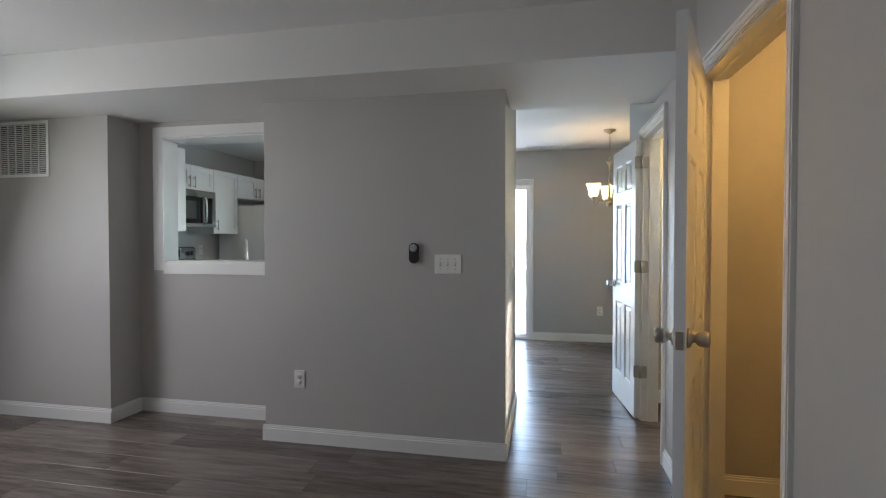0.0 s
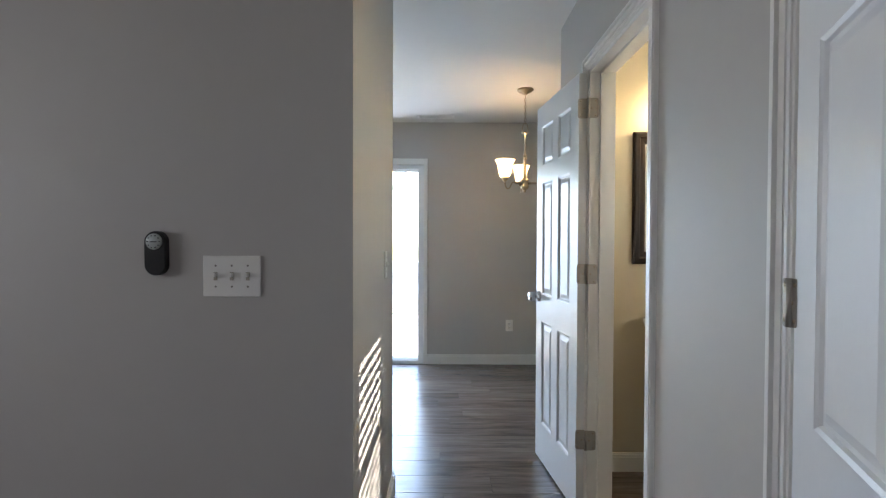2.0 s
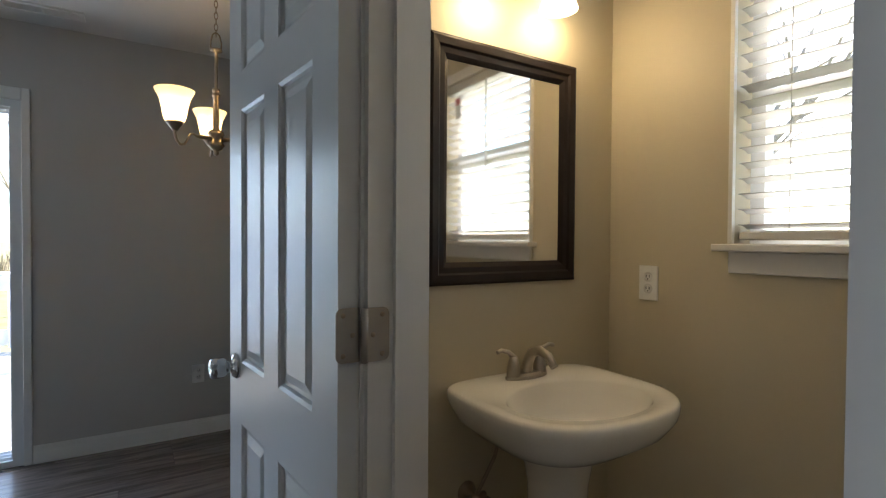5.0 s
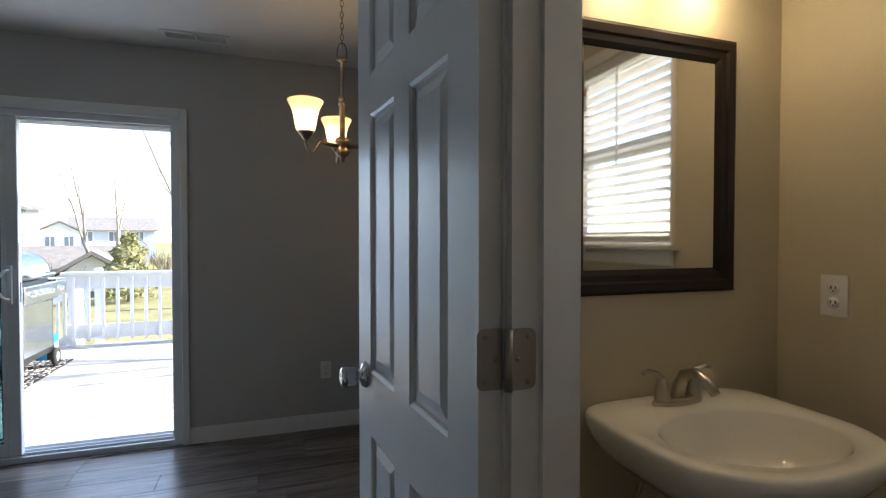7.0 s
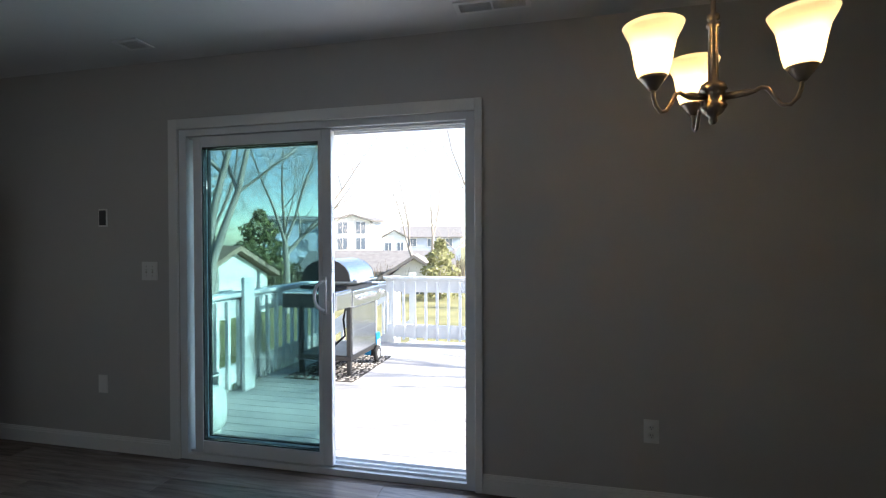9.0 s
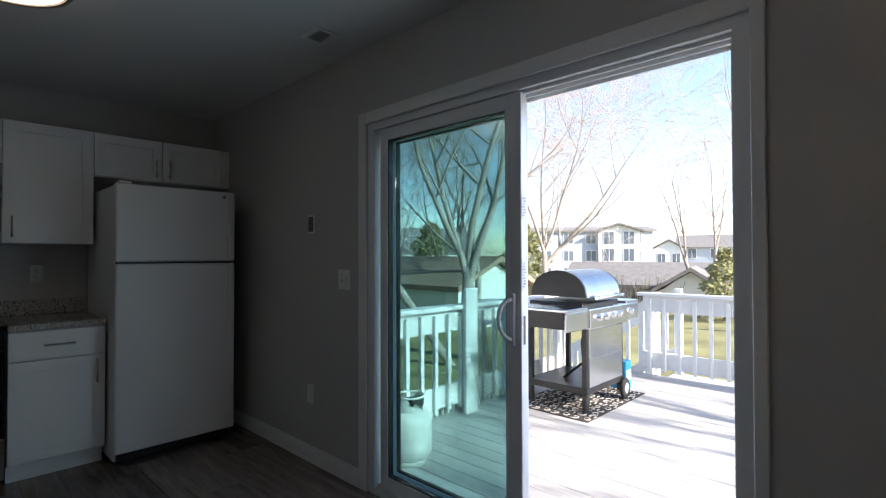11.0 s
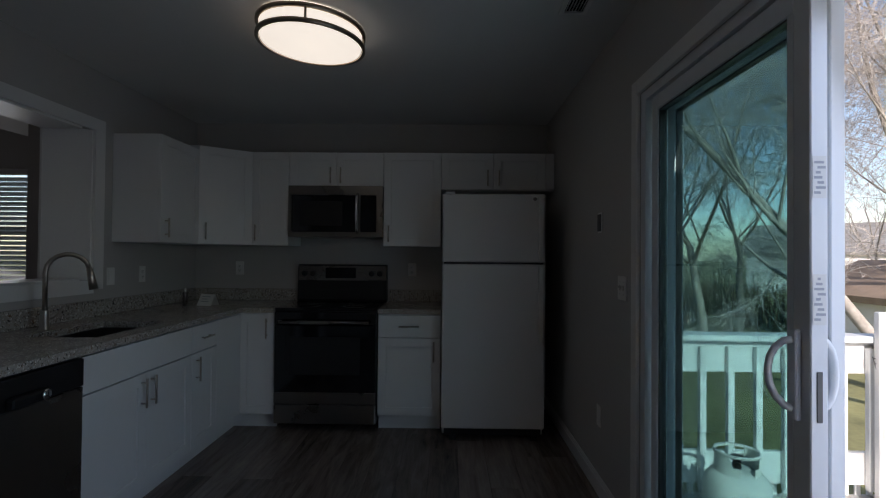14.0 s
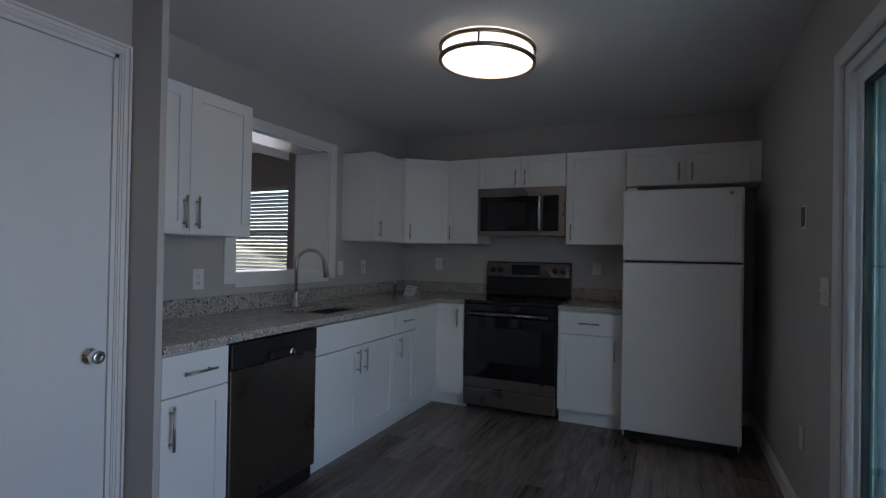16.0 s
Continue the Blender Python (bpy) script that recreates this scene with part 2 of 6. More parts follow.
# ---- mesh helpers ----
def box(bm, x0, x1, y0, y1, z0, z1, bevel=0.0, seg=1):
    vs = [bm.verts.new((x, y, z)) for x in (x0, x1) for y in (y0, y1) for z in (z0, z1)]
    fs = [bm.faces.new([vs[i] for i in f]) for f in ((0, 1, 3, 2), (4, 6, 7, 5), (0, 4, 5, 1), (2, 3, 7, 6), (0, 2, 6, 4), (1, 5, 7, 3))]
    if bevel:
        es = list({e for f in fs for e in f.edges})
        bmesh.ops.bevel(bm, geom=es, offset=bevel, segments=seg, affect="EDGES", profile=0.5)
    return bm


def bx(x0, x1, y0, y1, z0, z1, bevel=0.0, seg=1):
    return box(bmesh.new(), x0, x1, y0, y1, z0, z1, bevel, seg)


def lathe(bm, prof, at=(0, 0, 0), n=24, m=None):
    """Profile of (radius, height) turned round z, at a place or under a matrix."""
    m = m or Matrix.Translation(at)
    rings = []
    for r, z in prof:
        if r < 1e-5:
            rings.append([bm.verts.new(m @ Vector((0, 0, z)))])
        else:
            rings.append([bm.verts.new(m @ Vector((r * math.cos(2 * math.pi * k / n), r * math.sin(2 * math.pi * k / n), z))) for k in range(n)])
    for a, b in zip(rings, rings[1:]):
        for k in range(n):
            j = (k + 1) % n
            if len(a) == 1 and len(b) == 1:
                continue
            if len(a) == 1:
                f = bm.faces.new((a[0], b[j], b[k]))
            elif len(b) == 1:
                f = bm.faces.new((a[k], a[j], b[0]))
            else:
                f = bm.faces.new((a[k], a[j], b[j], b[k]))
            f.smooth = True
    return bm


def tube(bm, pts, radii, n=8, caps=True):
    """A round bar along a line of points; radii: one or one a point."""
    pts = [Vector(p) for p in pts]
    if not hasattr(radii, "__len__"):
        radii = [radii] * len(pts)
    prev, rings = None, []
    for i, p in enumerate(pts):
        d = (pts[min(i + 1, len(pts) - 1)] - pts[max(i - 1, 0)]).normalized()
        if prev is None:
            u = d.orthogonal().normalized()
        else:
            u = (prev - d * prev.dot(d)).normalized()
        prev, v = u, d.cross(u)
        rings.append([bm.verts.new(p + radii[i] * (math.cos(2 * math.pi * k / n) * u + math.sin(2 * math.pi * k / n) * v)) for k in range(n)])
    for a, b in zip(rings, rings[1:]):
        for k in range(n):
            f = bm.faces.new((a[k], a[(k + 1) % n], b[(k + 1) % n], b[k]))
            f.smooth = True
    if caps:
        bm.faces.new(rings[0][::-1])
        bm.faces.new(rings[-1])
    return bm


def prism(bm, outline, z0, z1):
    """An upright solid over an outline of (x, y)."""
    lo = [bm.verts.new((x, y, z0)) for x, y in outline]
    hi = [bm.verts.new((x, y, z1)) for x, y in outline]
    k = len(outline)
    bm.faces.new(lo[::-1])
    bm.faces.new(hi)
    for i in range(k):
        bm.faces.new((lo[i], lo[(i + 1) % k], hi[(i + 1) % k], hi[i]))
    return bm


def link(name, bm, material, parent=None, m=None, label=""):
    bmesh.ops.recalc_face_normals(bm, faces=bm.faces)
    me = bpy.data.meshes.new(name)
    bm.to_mesh(me)
    bm.free()
    me.materials.append(material)
    ob = new(name, me)
    if parent:
        ob.parent = parent
    if m:
        ob.matrix_basis = m
    if label:
        ob["label"] = label
    return ob


def part(name, bm, material, parent, label="", m=None):
    return link(name, bm, material, parent, m, label)


def thing(name, m, label, category, group="", kind=""):
    ob = new(name)
    ob.matrix_basis = m
    ob.empty_display_size = 0.1
    return tagged(ob, label, category, group, kind)


def structure(name, bm, material, label, category):
    return tagged(link(name, bm, material), label, category, kind="structure")


def wall_boxes(axis, p0, p1, a0, a1, z0, z1, holes=()):
    """A wall p0..p1 thick across its axis, running a0..a1, with openings (a0, a1, z0, z1) through it."""
    bm = bmesh.new()

    def put(u0, u1, w0, w1):
        if u1 - u0 < 1e-4 or w1 - w0 < 1e-4:
            return
        if axis == "y":
            box(bm, u0, u1, p0, p1, w0, w1)
        else:
            box(bm, p0, p1, u0, u1, w0, w1)
    at = a0
    for h0, h1, g0, g1 in sorted(holes):
        put(at, h0, z0, z1)
        put(h0, h1, z0, g0)
        put(h0, h1, g1, z1)
        at = h1
    put(at, a1, z0, z1)
    return bm


H = 2.475
# ---- walls, floor, ceiling ----
structure("wall_patio", wall_boxes("y", 5.45, 5.60, -3.97, 2.07, 0, H, [(-1.815, 0.045, 0.0, 2.04)]), WALL, "greige painted wall round the sliding patio door", "wall")
structure("wall_kitchen_back", wall_boxes("x", -4.12, -3.97, -3.6, 5.6, 0, H, [(-0.72, 0.98, 0.95, 2.06)]), WALL, "greige painted long side wall with a window", "wall")
structure("wall_living_rear", wall_boxes("y", -3.75, -3.6, -4.12, 2.22, 0, H), WALL, "plain greige living room wall", "wall")
structure("wall_outer", wall_boxes("x", 2.07, 2.22, -3.6, 5.6, 0, H, [(1.94, 2.655, 1.275, 2.13)]), BATH, "cream painted outer wall with the bathroom window", "wall")
structure("wall_pass_through", wall_boxes("y", 2.105, 2.35, -3.97, -0.692, 0, H, [(-2.70, -1.68, 1.142, 2.09)]), WALL, "greige wall with a pass-through opening to the kitchen", "wall")
structure("wall_vent", bx(-3.97, -2.82, 1.825, 2.105, 0, H), WALL, "greige projecting wall with the return air grille", "wall")
structure("wall_front_block", wall_boxes("y", 1.785, 1.90, -1.57, 0.0, 0, H), WALL, "greige wall with thermostat and switches", "wall")
structure("wall_block_side", bx(-1.57, -1.455, 1.90, 2.105, 0, H), WALL, "greige short return wall", "wall")
structure("wall_hall_side", bx(-0.115, 0.0, 1.90, 2.86, 0, H), WALL, "greige hall wall with sun stripes", "wall")
structure("wall_pantry", wall_boxes("y", 2.745, 2.86, -0.777, -0.115, 0, H, [(-0.70, -0.16, 0, 2.06)]), WALL, "greige wall round the pantry door", "wall")
structure("wall_pantry_end", bx(-0.777, -0.7495, 2.8605, 3.042, 0, H), WALL, "greige wall end beside the kitchen cabinets", "wall")
structure("wall_pantry_side", bx(-0.777, -0.692, 2.35, 2.745, 0, H), WALL, "greige return beside the worktop", "wall")
structure("wall_hall_right", wall_boxes("x", 0.92, 1.035, -3.6, 3.215, 0, H, [(0.455, 1.30, 0, 2.055), (1.968, 2.65, 0, 2.055)]), WALL, "greige hall wall with closet and bathroom doorways", "wall")
structure("wall_bath_mirror", bx(1.035, 2.07, 3.10, 3.215, 0, H), BATH, "cream bathroom wall behind the basin", "wall")
structure("wall_closet", bx(1.035, 2.07, 1.63, 1.76, 0, H), WALL, "cream closet wall lit by a warm bulb", "wall")
structure("wall_closet_near", bx(1.035, 2.07, 0.18, 0.30, 0, H), BATH, "plain cream closet wall", "wall")
structure("ceiling", bx(-4.12, 2.22, -3.75, 5.60, H, H + 0.12), CEIL, "white painted ceiling", "ceiling")
sof = bmesh.new()
for b in ((-3.97, 0.92, 1.355, 1.785), (-3.97, -2.82, 1.785, 1.825), (-2.82, -1.57, 1.785, 2.105), (0.0, 0.92, 1.785, 2.28)):
    box(sof, b[0], b[1], b[2], b[3], 2.205, H - 0.001)
structure("ceiling_soffit", sof, CEIL, "white dropped soffit across living room and hall", "ceiling")
structure("floor", bx(-4.12, 2.22, -3.75, 5.60, -0.14, -0.006), JOINT, "grey-brown vinyl plank floor", "floor")


def skirting(runs):
    """Baseboards: (x0, y0, x1, y1, nx, ny), nx, ny pointing into the room."""
    for x0, y0, x1, y1, nx, ny in runs:
        bm = bmesh.new()
        t = 0.014
        for d, z0, z1 in ((t, 0, 0.080), (t * 0.65, 0.080, 0.092), (t * 0.35, 0.092, 0.102)):
            box(bm, min(x0, x1, x0 + nx * d, x1 + nx * d), max(x0, x1, x0 + nx * d, x1 + nx * d),
                min(y0, y1, y0 + ny * d, y1 + ny * d), max(y0, y1, y0 + ny * d, y1 + ny * d), z0, z1)
        structure("baseboard", bm, TRIM, "white painted baseboard along the wall", "baseboard")


skirting([
    (-3.97, 1.825, -2.806, 1.825, 0, -1), (-2.82, 1.825, -2.82, 2.105, 1, 0), (-2.806, 2.105, -1.57, 2.105, 0, -1),
    (-1.584, 1.785, 0.014, 1.785, 0, -1), (0, 1.785, 0, 2.874, 1, 0), (-0.09, 2.86, 0, 2.86, 0, 1),
    (-3.97, 5.45, -1.885, 5.45, 0, -1), (0.0845, 5.45, 2.07, 5.45, 0, -1), (2.07, 3.215, 2.07, 5.45, -1, 0), (1.035, 3.215, 2.07, 3.215, 0, 1), (0.92, 2.73, 0.92, 3.215, -1, 0),
    (0.92, 1.37, 0.92, 1.90, -1, 0), (0.92, -3.6, 0.92, 0.38, -1, 0), (-3.97, -3.6, 0.92, -3.6, 0, 1), (-3.97, -3.6, -3.97, 1.825, 1, 0),
    (1.035, 3.10, 2.07, 3.10, 0, -1), (2.07, 1.76, 2.07, 3.10, -1, 0), (1.035, 1.63, 2.07, 1.63, 0, -1), (2.07, 0.30, 2.07, 1.63, -1, 0),
    (-3.97, 5.30, -3.97, 5.45, 1, 0),
])


def casing(name, axis, face, side, a0, a1, top, wall_to, w=0.058, label="white moulded door casing"):
    """Door trim round a0..a1 on the wall face, standing out to side (+1, -1), with the jamb lining through the wall."""
    bm = bmesh.new()

    def put(u0, u1, d0, d1, z0, z1):
        p0, p1 = sorted((face + side * d0, face + side * d1))
        if axis == "x":
            box(bm, p0, p1, u0, u1, z0, z1)
        else:
            box(bm, u0, u1, p0, p1, z0, z1)
    for w0, w1, d in ((0.0, 0.12 * w, 0.007), (0.12 * w, 0.28 * w, 0.012), (0.28 * w, 0.36 * w, 0.008), (0.36 * w, 0.66 * w, 0.013), (0.66 * w, 0.74 * w, 0.010), (0.74 * w, 0.93 * w, 0.020), (0.93 * w, w, 0.016)):
        put(a0 - w1, a0 - w0, -0.0005, d, 0, top + w1)
        put(a1 + w0, a1 + w1, -0.0005, d, 0, top + w1)
        put(a0 - w0, a1 + w0, -0.0005, d, top + w0, top + w1)
    depth = abs(wall_to - face)
    for u0, u1, z0, z1 in ((a0 - 0.0005, a0 + 0.016, 0, top), (a1 - 0.016, a1 + 0.0005, 0, top), (a0, a1, top - 0.016, top + 0.0005)):
        put(u0, u1, 0.001, -depth - 0.001, z0, z1)
    for u0, u1, z0, z1 in ((a0 + 0.016, a0 + 0.027, 0, top - 0.016), (a1 - 0.027, a1 - 0.016, 0, top - 0.016), (a0 + 0.027, a1 - 0.027, top - 0.027, top - 0.016)):
        put(u0, u1, -0.045, -0.075, z0, z1)
    return structure(name, bm, TRIM, label, "door frame")


casing("door_frame_1", "x", 0.92, -1, 0.455, 1.30, 2.055, 1.035, label="white moulded casing of the closet doorway")
casing("door_frame_2", "x", 0.92, -1, 1.968, 2.65, 2.055, 1.035, label="white moulded casing of the bathroom doorway")
casing("door_frame_3", "y", 2.86, 1, -0.70, -0.16, 2.06, 2.745, w=0.046, label="white moulded casing of the pantry door")
bm = bmesh.new()
for face, s, xl, xr in ((2.105, -1, -2.60, -1.68), (2.35, 1, -2.70, -1.76)):
    for x0, x1, z0, z1 in ((xl - 0.085, xl, 1.085, 2.165), (xr, xr + 0.085, 1.085, 2.165), (xl, xr, 2.09, 2.165), (xl, xr, 1.060, 1.142)):
        p0, p1 = sorted((face, face + s * 0.016))
        box(bm, x0, x1, p0, p1, z0, z1)
prism(bm, [(-2.7005, 2.106), (-2.60, 2.106), (-2.686, 2.349), (-2.7005, 2.349)], 1.1421, 2.0899)
prism(bm, [(-1.68, 2.106), (-1.68, 2.349), (-1.775, 2.349), (-1.694, 2.106)], 1.1421, 2.0899)
box(bm, -2.60, -1.694, 2.1045, 2.3505, 2.076, 2.0895)
box(bm, -2.60, -1.694, 2.1045, 2.3505, 1.1425, 1.156)
structure("trim_pass_through", bm, TRIM, "white wooden lining of the kitchen pass-through", "trim")

# ---- doors ----
def knob(parent, m, material):
    """A rose, a neck and a flared knob along local z."""
    bm = bmesh.new()
    lathe(bm, [(0, 0), (0.033, 0), (0.033, 0.004), (0.028, 0.011), (0.015, 0.015), (0.014, 0.024), (0.021, 0.028), (0.0255, 0.036), (0.0265, 0.050), (0.0255, 0.060), (0.021, 0.065), (0.012, 0.066), (0.009, 0.0645), (0, 0.0645)], m=m, n=20)
    return part("door_knob", bm, material, parent, "brushed metal knob")


def hinge(parent, m, leaf=0.045, h=0.09, step=0.0):
    """Knuckle along local z, two round-cornered leaves; the second leaf stands step nearer along -y."""
    root = part("hinge", tube(bmesh.new(), [m @ Vector((0, -0.003 - step, -h / 2)), m @ Vector((0, -0.003 - step, h / 2))], 0.0065, 10), HINGE, parent, "satin nickel hinge")
    rc = min(0.011, leaf * 0.3)
    for s in (-1, 1):
        y1 = -step if s > 0 else -0.002
        out = [(0.004, -h / 2)]
        for sz in (-1, 1):
            arc = [(leaf - rc + rc * math.cos(a), sz * (h / 2 - rc + rc * math.sin(a))) for a in (radians(d) for d in (90, 60, 30, 0))]
            out += arc if sz < 0 else arc[::-1]
        out.append((0.004, h / 2))
        bm = bmesh.new()
        lo = [bm.verts.new(m @ Vector((s * x, y1, z))) for x, z in out]
        hi = [bm.verts.new(m @ Vector((s * x, y1 - 0.0025, z))) for x, z in out]
        bm.faces.new(lo)
        bm.faces.new(hi[::-1])
        for k in range(len(out)):
            j = (k + 1) % len(out)
            bm.faces.new((lo[k], lo[j], hi[j], hi[k]))
        lf = part("leaf", bm, HINGE, root)
        for x, z in ((0.72, -0.033), (0.72, 0.033), (0.35, 0.0)):
            part("screw", lathe(bmesh.new(), [(0.0045, 0.0), (0.004, 0.001), (0, 0.001)], m=m @ Matrix.Translation((leaf * s * x, y1 - 0.0025, z)) @ pose(0, 0, 0, 90), n=8), BRONZE, root)
    return root


def panel_door(name, m, w, h, label, knob_sides, knob_mat, hinge_at, hinge_pos, t=0.035, flush=False, kz=0.94, step=0.0, leaf=0.045):
    """Hinged at local x=0, faces at y=0 and y=-t. Six raised panels, or flush."""
    root = thing(name, m, label, "door", kind="structure")
    st, mid = 0.105, 0.09
    pw = (w - 2 * st - mid) / 2
    rows = ((0.215, 0.80), (0.955, 1.59), (1.685, 1.905))
    if flush:
        part("slab", bx(0, w, -t, 0, 0, h, 0.003, 2), DOOR, root)
    else:
        bm = bmesh.new()
        for x0, x1 in ((0, st), (st + pw, st + pw + mid), (w - st, w)):
            box(bm, x0, x1, -t, 0, 0, h)
        for x0 in (st, st + pw + mid):
            zs = [0.0] + [v for r in rows for v in r] + [h]
            for k in range(0, len(zs), 2):
                box(bm, x0, x0 + pw, -t, 0, zs[k], zs[k + 1])
        part("slab", bm, DOOR, root)
        for x0 in (st, st + pw + mid):
            for z0, z1 in rows:
                bm = bmesh.new()
                c = -t / 2
                steps = ((0.0, 0.0005), (0.007, 0.004), (0.011, 0.0095), (0.020, 0.0095), (0.040, 0.0035))
                for s in (1, -1):
                    loops = []
                    for ins, dep in steps:
                        y = c + s * (t / 2 - dep)
                        loops.append([bm.verts.new(p) for p in ((x0 + ins, y, z0 + ins), (x0 + pw - ins, y, z0 + ins), (x0 + pw - ins, y, z1 - ins), (x0 + ins, y, z1 - ins))])
                    for a, b in zip(loops, loops[1:]):
                        for k in range(4):
                            bm.faces.new((a[k], a[(k + 1) % 4], b[(k + 1) % 4], b[k]))
                    bm.faces.new(loops[-1])
                part("panel", bm, DOOR, root)
    for s in knob_sides:
        knob(root, Matrix.Translation((w - 0.065, 0 if s > 0 else -t, kz)) @ pose(0, 0, 0, -90 * s), knob_mat)
    if not flush:
        part("latch_plate", bx(w - 0.0005, w + 0.002, -t / 2 - 0.012, -t / 2 + 0.012, kz - 0.03, kz + 0.03, 0.0008), NICKEL, root, "satin nickel latch plate")
    hx, hy, turn = hinge_pos
    for z in hinge_at:
        hinge(root, Matrix.Translation((hx, hy, z)) @ pose(0, 0, 0, 0, 0, turn), leaf, step=step)
    return root


# bathroom door, swung right out along the hall
panel_door("door_2", pose(0.874, 2.652, 0.012, 0, 0, 96), 0.655, 2.03, "white six-panel bathroom door standing open against the hall", (1, -1), CHROME, (0.345, 1.110, 1.865), (-0.010, -0.037, -96), step=0.013)
# closet door, ajar
panel_door("door_1", pose(0.937, 1.266, 0.012, 0, 0, -110), 0.79, 2.03, "white six-panel closet door standing ajar", (1, -1), NICKEL, (0.25, 1.15, 1.85), (-0.004, -0.040, 20), kz=0.985, leaf=0.016)
# pantry door, shut
panel_door("door_3", pose(-0.177, 2.818, 0.012, 0, 0, 180), 0.506, 2.03, "white flush pantry door, shut", (-1,), CHROME, (0.25, 1.02, 1.85), (-0.002, -0.040, 0), flush=True, kz=0.875)

# ---- patio door ----
def sliding_panel(parent, name, x0, x1, y0, y1, z0, z1, stile, top, bottom, label, meeting=0.0):
    bm = bmesh.new()
    box(bm, x0, x0 + stile, y0, y1, z0, z1, 0.003)
    box(bm, x1 - stile, x1, y0, y1, z0, z1, 0.003)
    box(bm, x0 + stile, x1 - stile, y0, y1, z0, z0 + bottom, 0.003)
    box(bm, x0 + stile, x1 - stile, y0, y1, z1 - top, z1, 0.003)
    if meeting > stile:
        box(bm, x1 - meeting, x1 - stile - 0.0002, y0 + 0.0005, y1 - 0.0005, z0 + bottom, z1 - top)
    p = part(name, bm, VINYL, parent, label)
    c = (y0 + y1) / 2
    g = part("pane", bx(x0 + stile - 0.004, x1 - stile + 0.004, c - 0.003, c + 0.003, z0 + bottom - 0.004, z1 - top + 0.004), TINT, p, "green-tinted glass pane")
    g.visible_shadow = False
    gk = bmesh.new()
    for a0, a1, c0, c1 in ((x0 + stile, x0 + stile + 0.006, z0 + bottom, z1 - top), (x1 - stile - 0.006, x1 - stile, z0 + bottom, z1 - top), (x0 + stile, x1 - stile, z0 + bottom, z0 + bottom + 0.006), (x0 + stile, x1 - stile, z1 - top - 0.006, z1 - top)):
        box(gk, a0, a1, y0 + 0.006, y1 - 0.006, c0, c1)
    part("glazing_bead", gk, BLACK, p, "dark glazing gasket")
    return p


patio = thing("patio_door", pose(0, 0, 0), "white vinyl sliding patio door, its slider pushed open", "patio door", kind="structure")
bm = bmesh.new()
for x0, x1, z0, z1 in ((-1.815, -1.765, 0.0, 2.04), (-0.005, 0.045, 0.0, 2.04), (-1.765, -0.005, 2.0, 2.04), (-1.765, -0.005, 0.0, 0.035)):
    box(bm, x0, x1, 5.452, 5.598, z0, z1)
for y in (5.483, 5.535, 5.588):
    box(bm, -1.765, -0.005, y - 0.004, y + 0.004, 0.035, 0.050)
    box(bm, -1.765, -0.005, y - 0.004, y + 0.004, 1.985, 2.0)
    box(bm, -0.015, -0.005, y - 0.004, y + 0.004, 0.050, 1.985)
part("frame", bm, VINYL, patio)
for xs in ((-1.88, -1.815), (0.045, 0.084)):
    bm = box(bmesh.new(), xs[0], xs[1], 5.432, 5.4495, 0, 2.105, 0.003)
    part("casing", bm, TRIM, patio)
part("casing", box(bmesh.new(), -1.815, 0.045, 5.432, 5.4495, 2.04, 2.105, 0.003), TRIM, patio)
# added board, only there to stop low sun from reaching jamb and sash
part("sun_block_board", bx(0.0455, 0.15, 5.6005, 5.79, -0.10, 2.62, 0.004), RAILW, patio, "white board added outside to keep the sun off the jamb")
sliding_panel(patio, "fixed_sash", -1.763, -0.84, 5.543, 5.580, 0.045, 1.995, 0.075, 0.06, 0.07, "fixed outer glass sash")
slider = sliding_panel(patio, "slider_sash", -1.722, -0.795, 5.462, 5.504, 0.045, 1.995, 0.060, 0.065, 0.075, "inner sliding sash", meeting=0.082)
bm = bmesh.new()
for y, s in ((5.462, -1), (5.504, 1)):
    pts = []
    for k in range(9):
        a = math.pi * k / 8
        pts.append((-0.836 - (0.045 * math.sin(a) if s < 0 else 0), y + s * (0.012 + 0.034 * math.sin(a)), 1.035 + 0.085 * math.cos(a)))
    tube(bm, pts, 0.009, 8)
    box(bm, -0.850, -0.822, min(y, y + s * 0.016), max(y, y + s * 0.016), 0.925, 1.145, 0.004)
part("handle", bm, VINYL, slider, "white pull handle")
part("lock_plate", bx(-0.7955, -0.793, 5.476, 5.490, 0.93, 1.05, 0.001), BOXGREY, slider, "metal latch plate on the sash edge")
for z0, z1 in ((1.16, 1.28), (1.46, 1.56)):
    p = part("sticker", bx(-0.7955, -0.7940, 5.467, 5.499, z0, z1), STICKER, slider, "printed maker's sticker with small unreadable lines")
    bm = bmesh.new()
    for k in range(9):
        zz = z0 + 0.01 + k * 0.012
        if zz < z1 - 0.01:
            box(bm, -0.7942, -0.7935, 5.470 + 0.004 * (k % 3), 5.485 + 0.004 * ((k * 7) % 4), zz, zz + 0.006)
    part("print_bar", bm, INK, p)

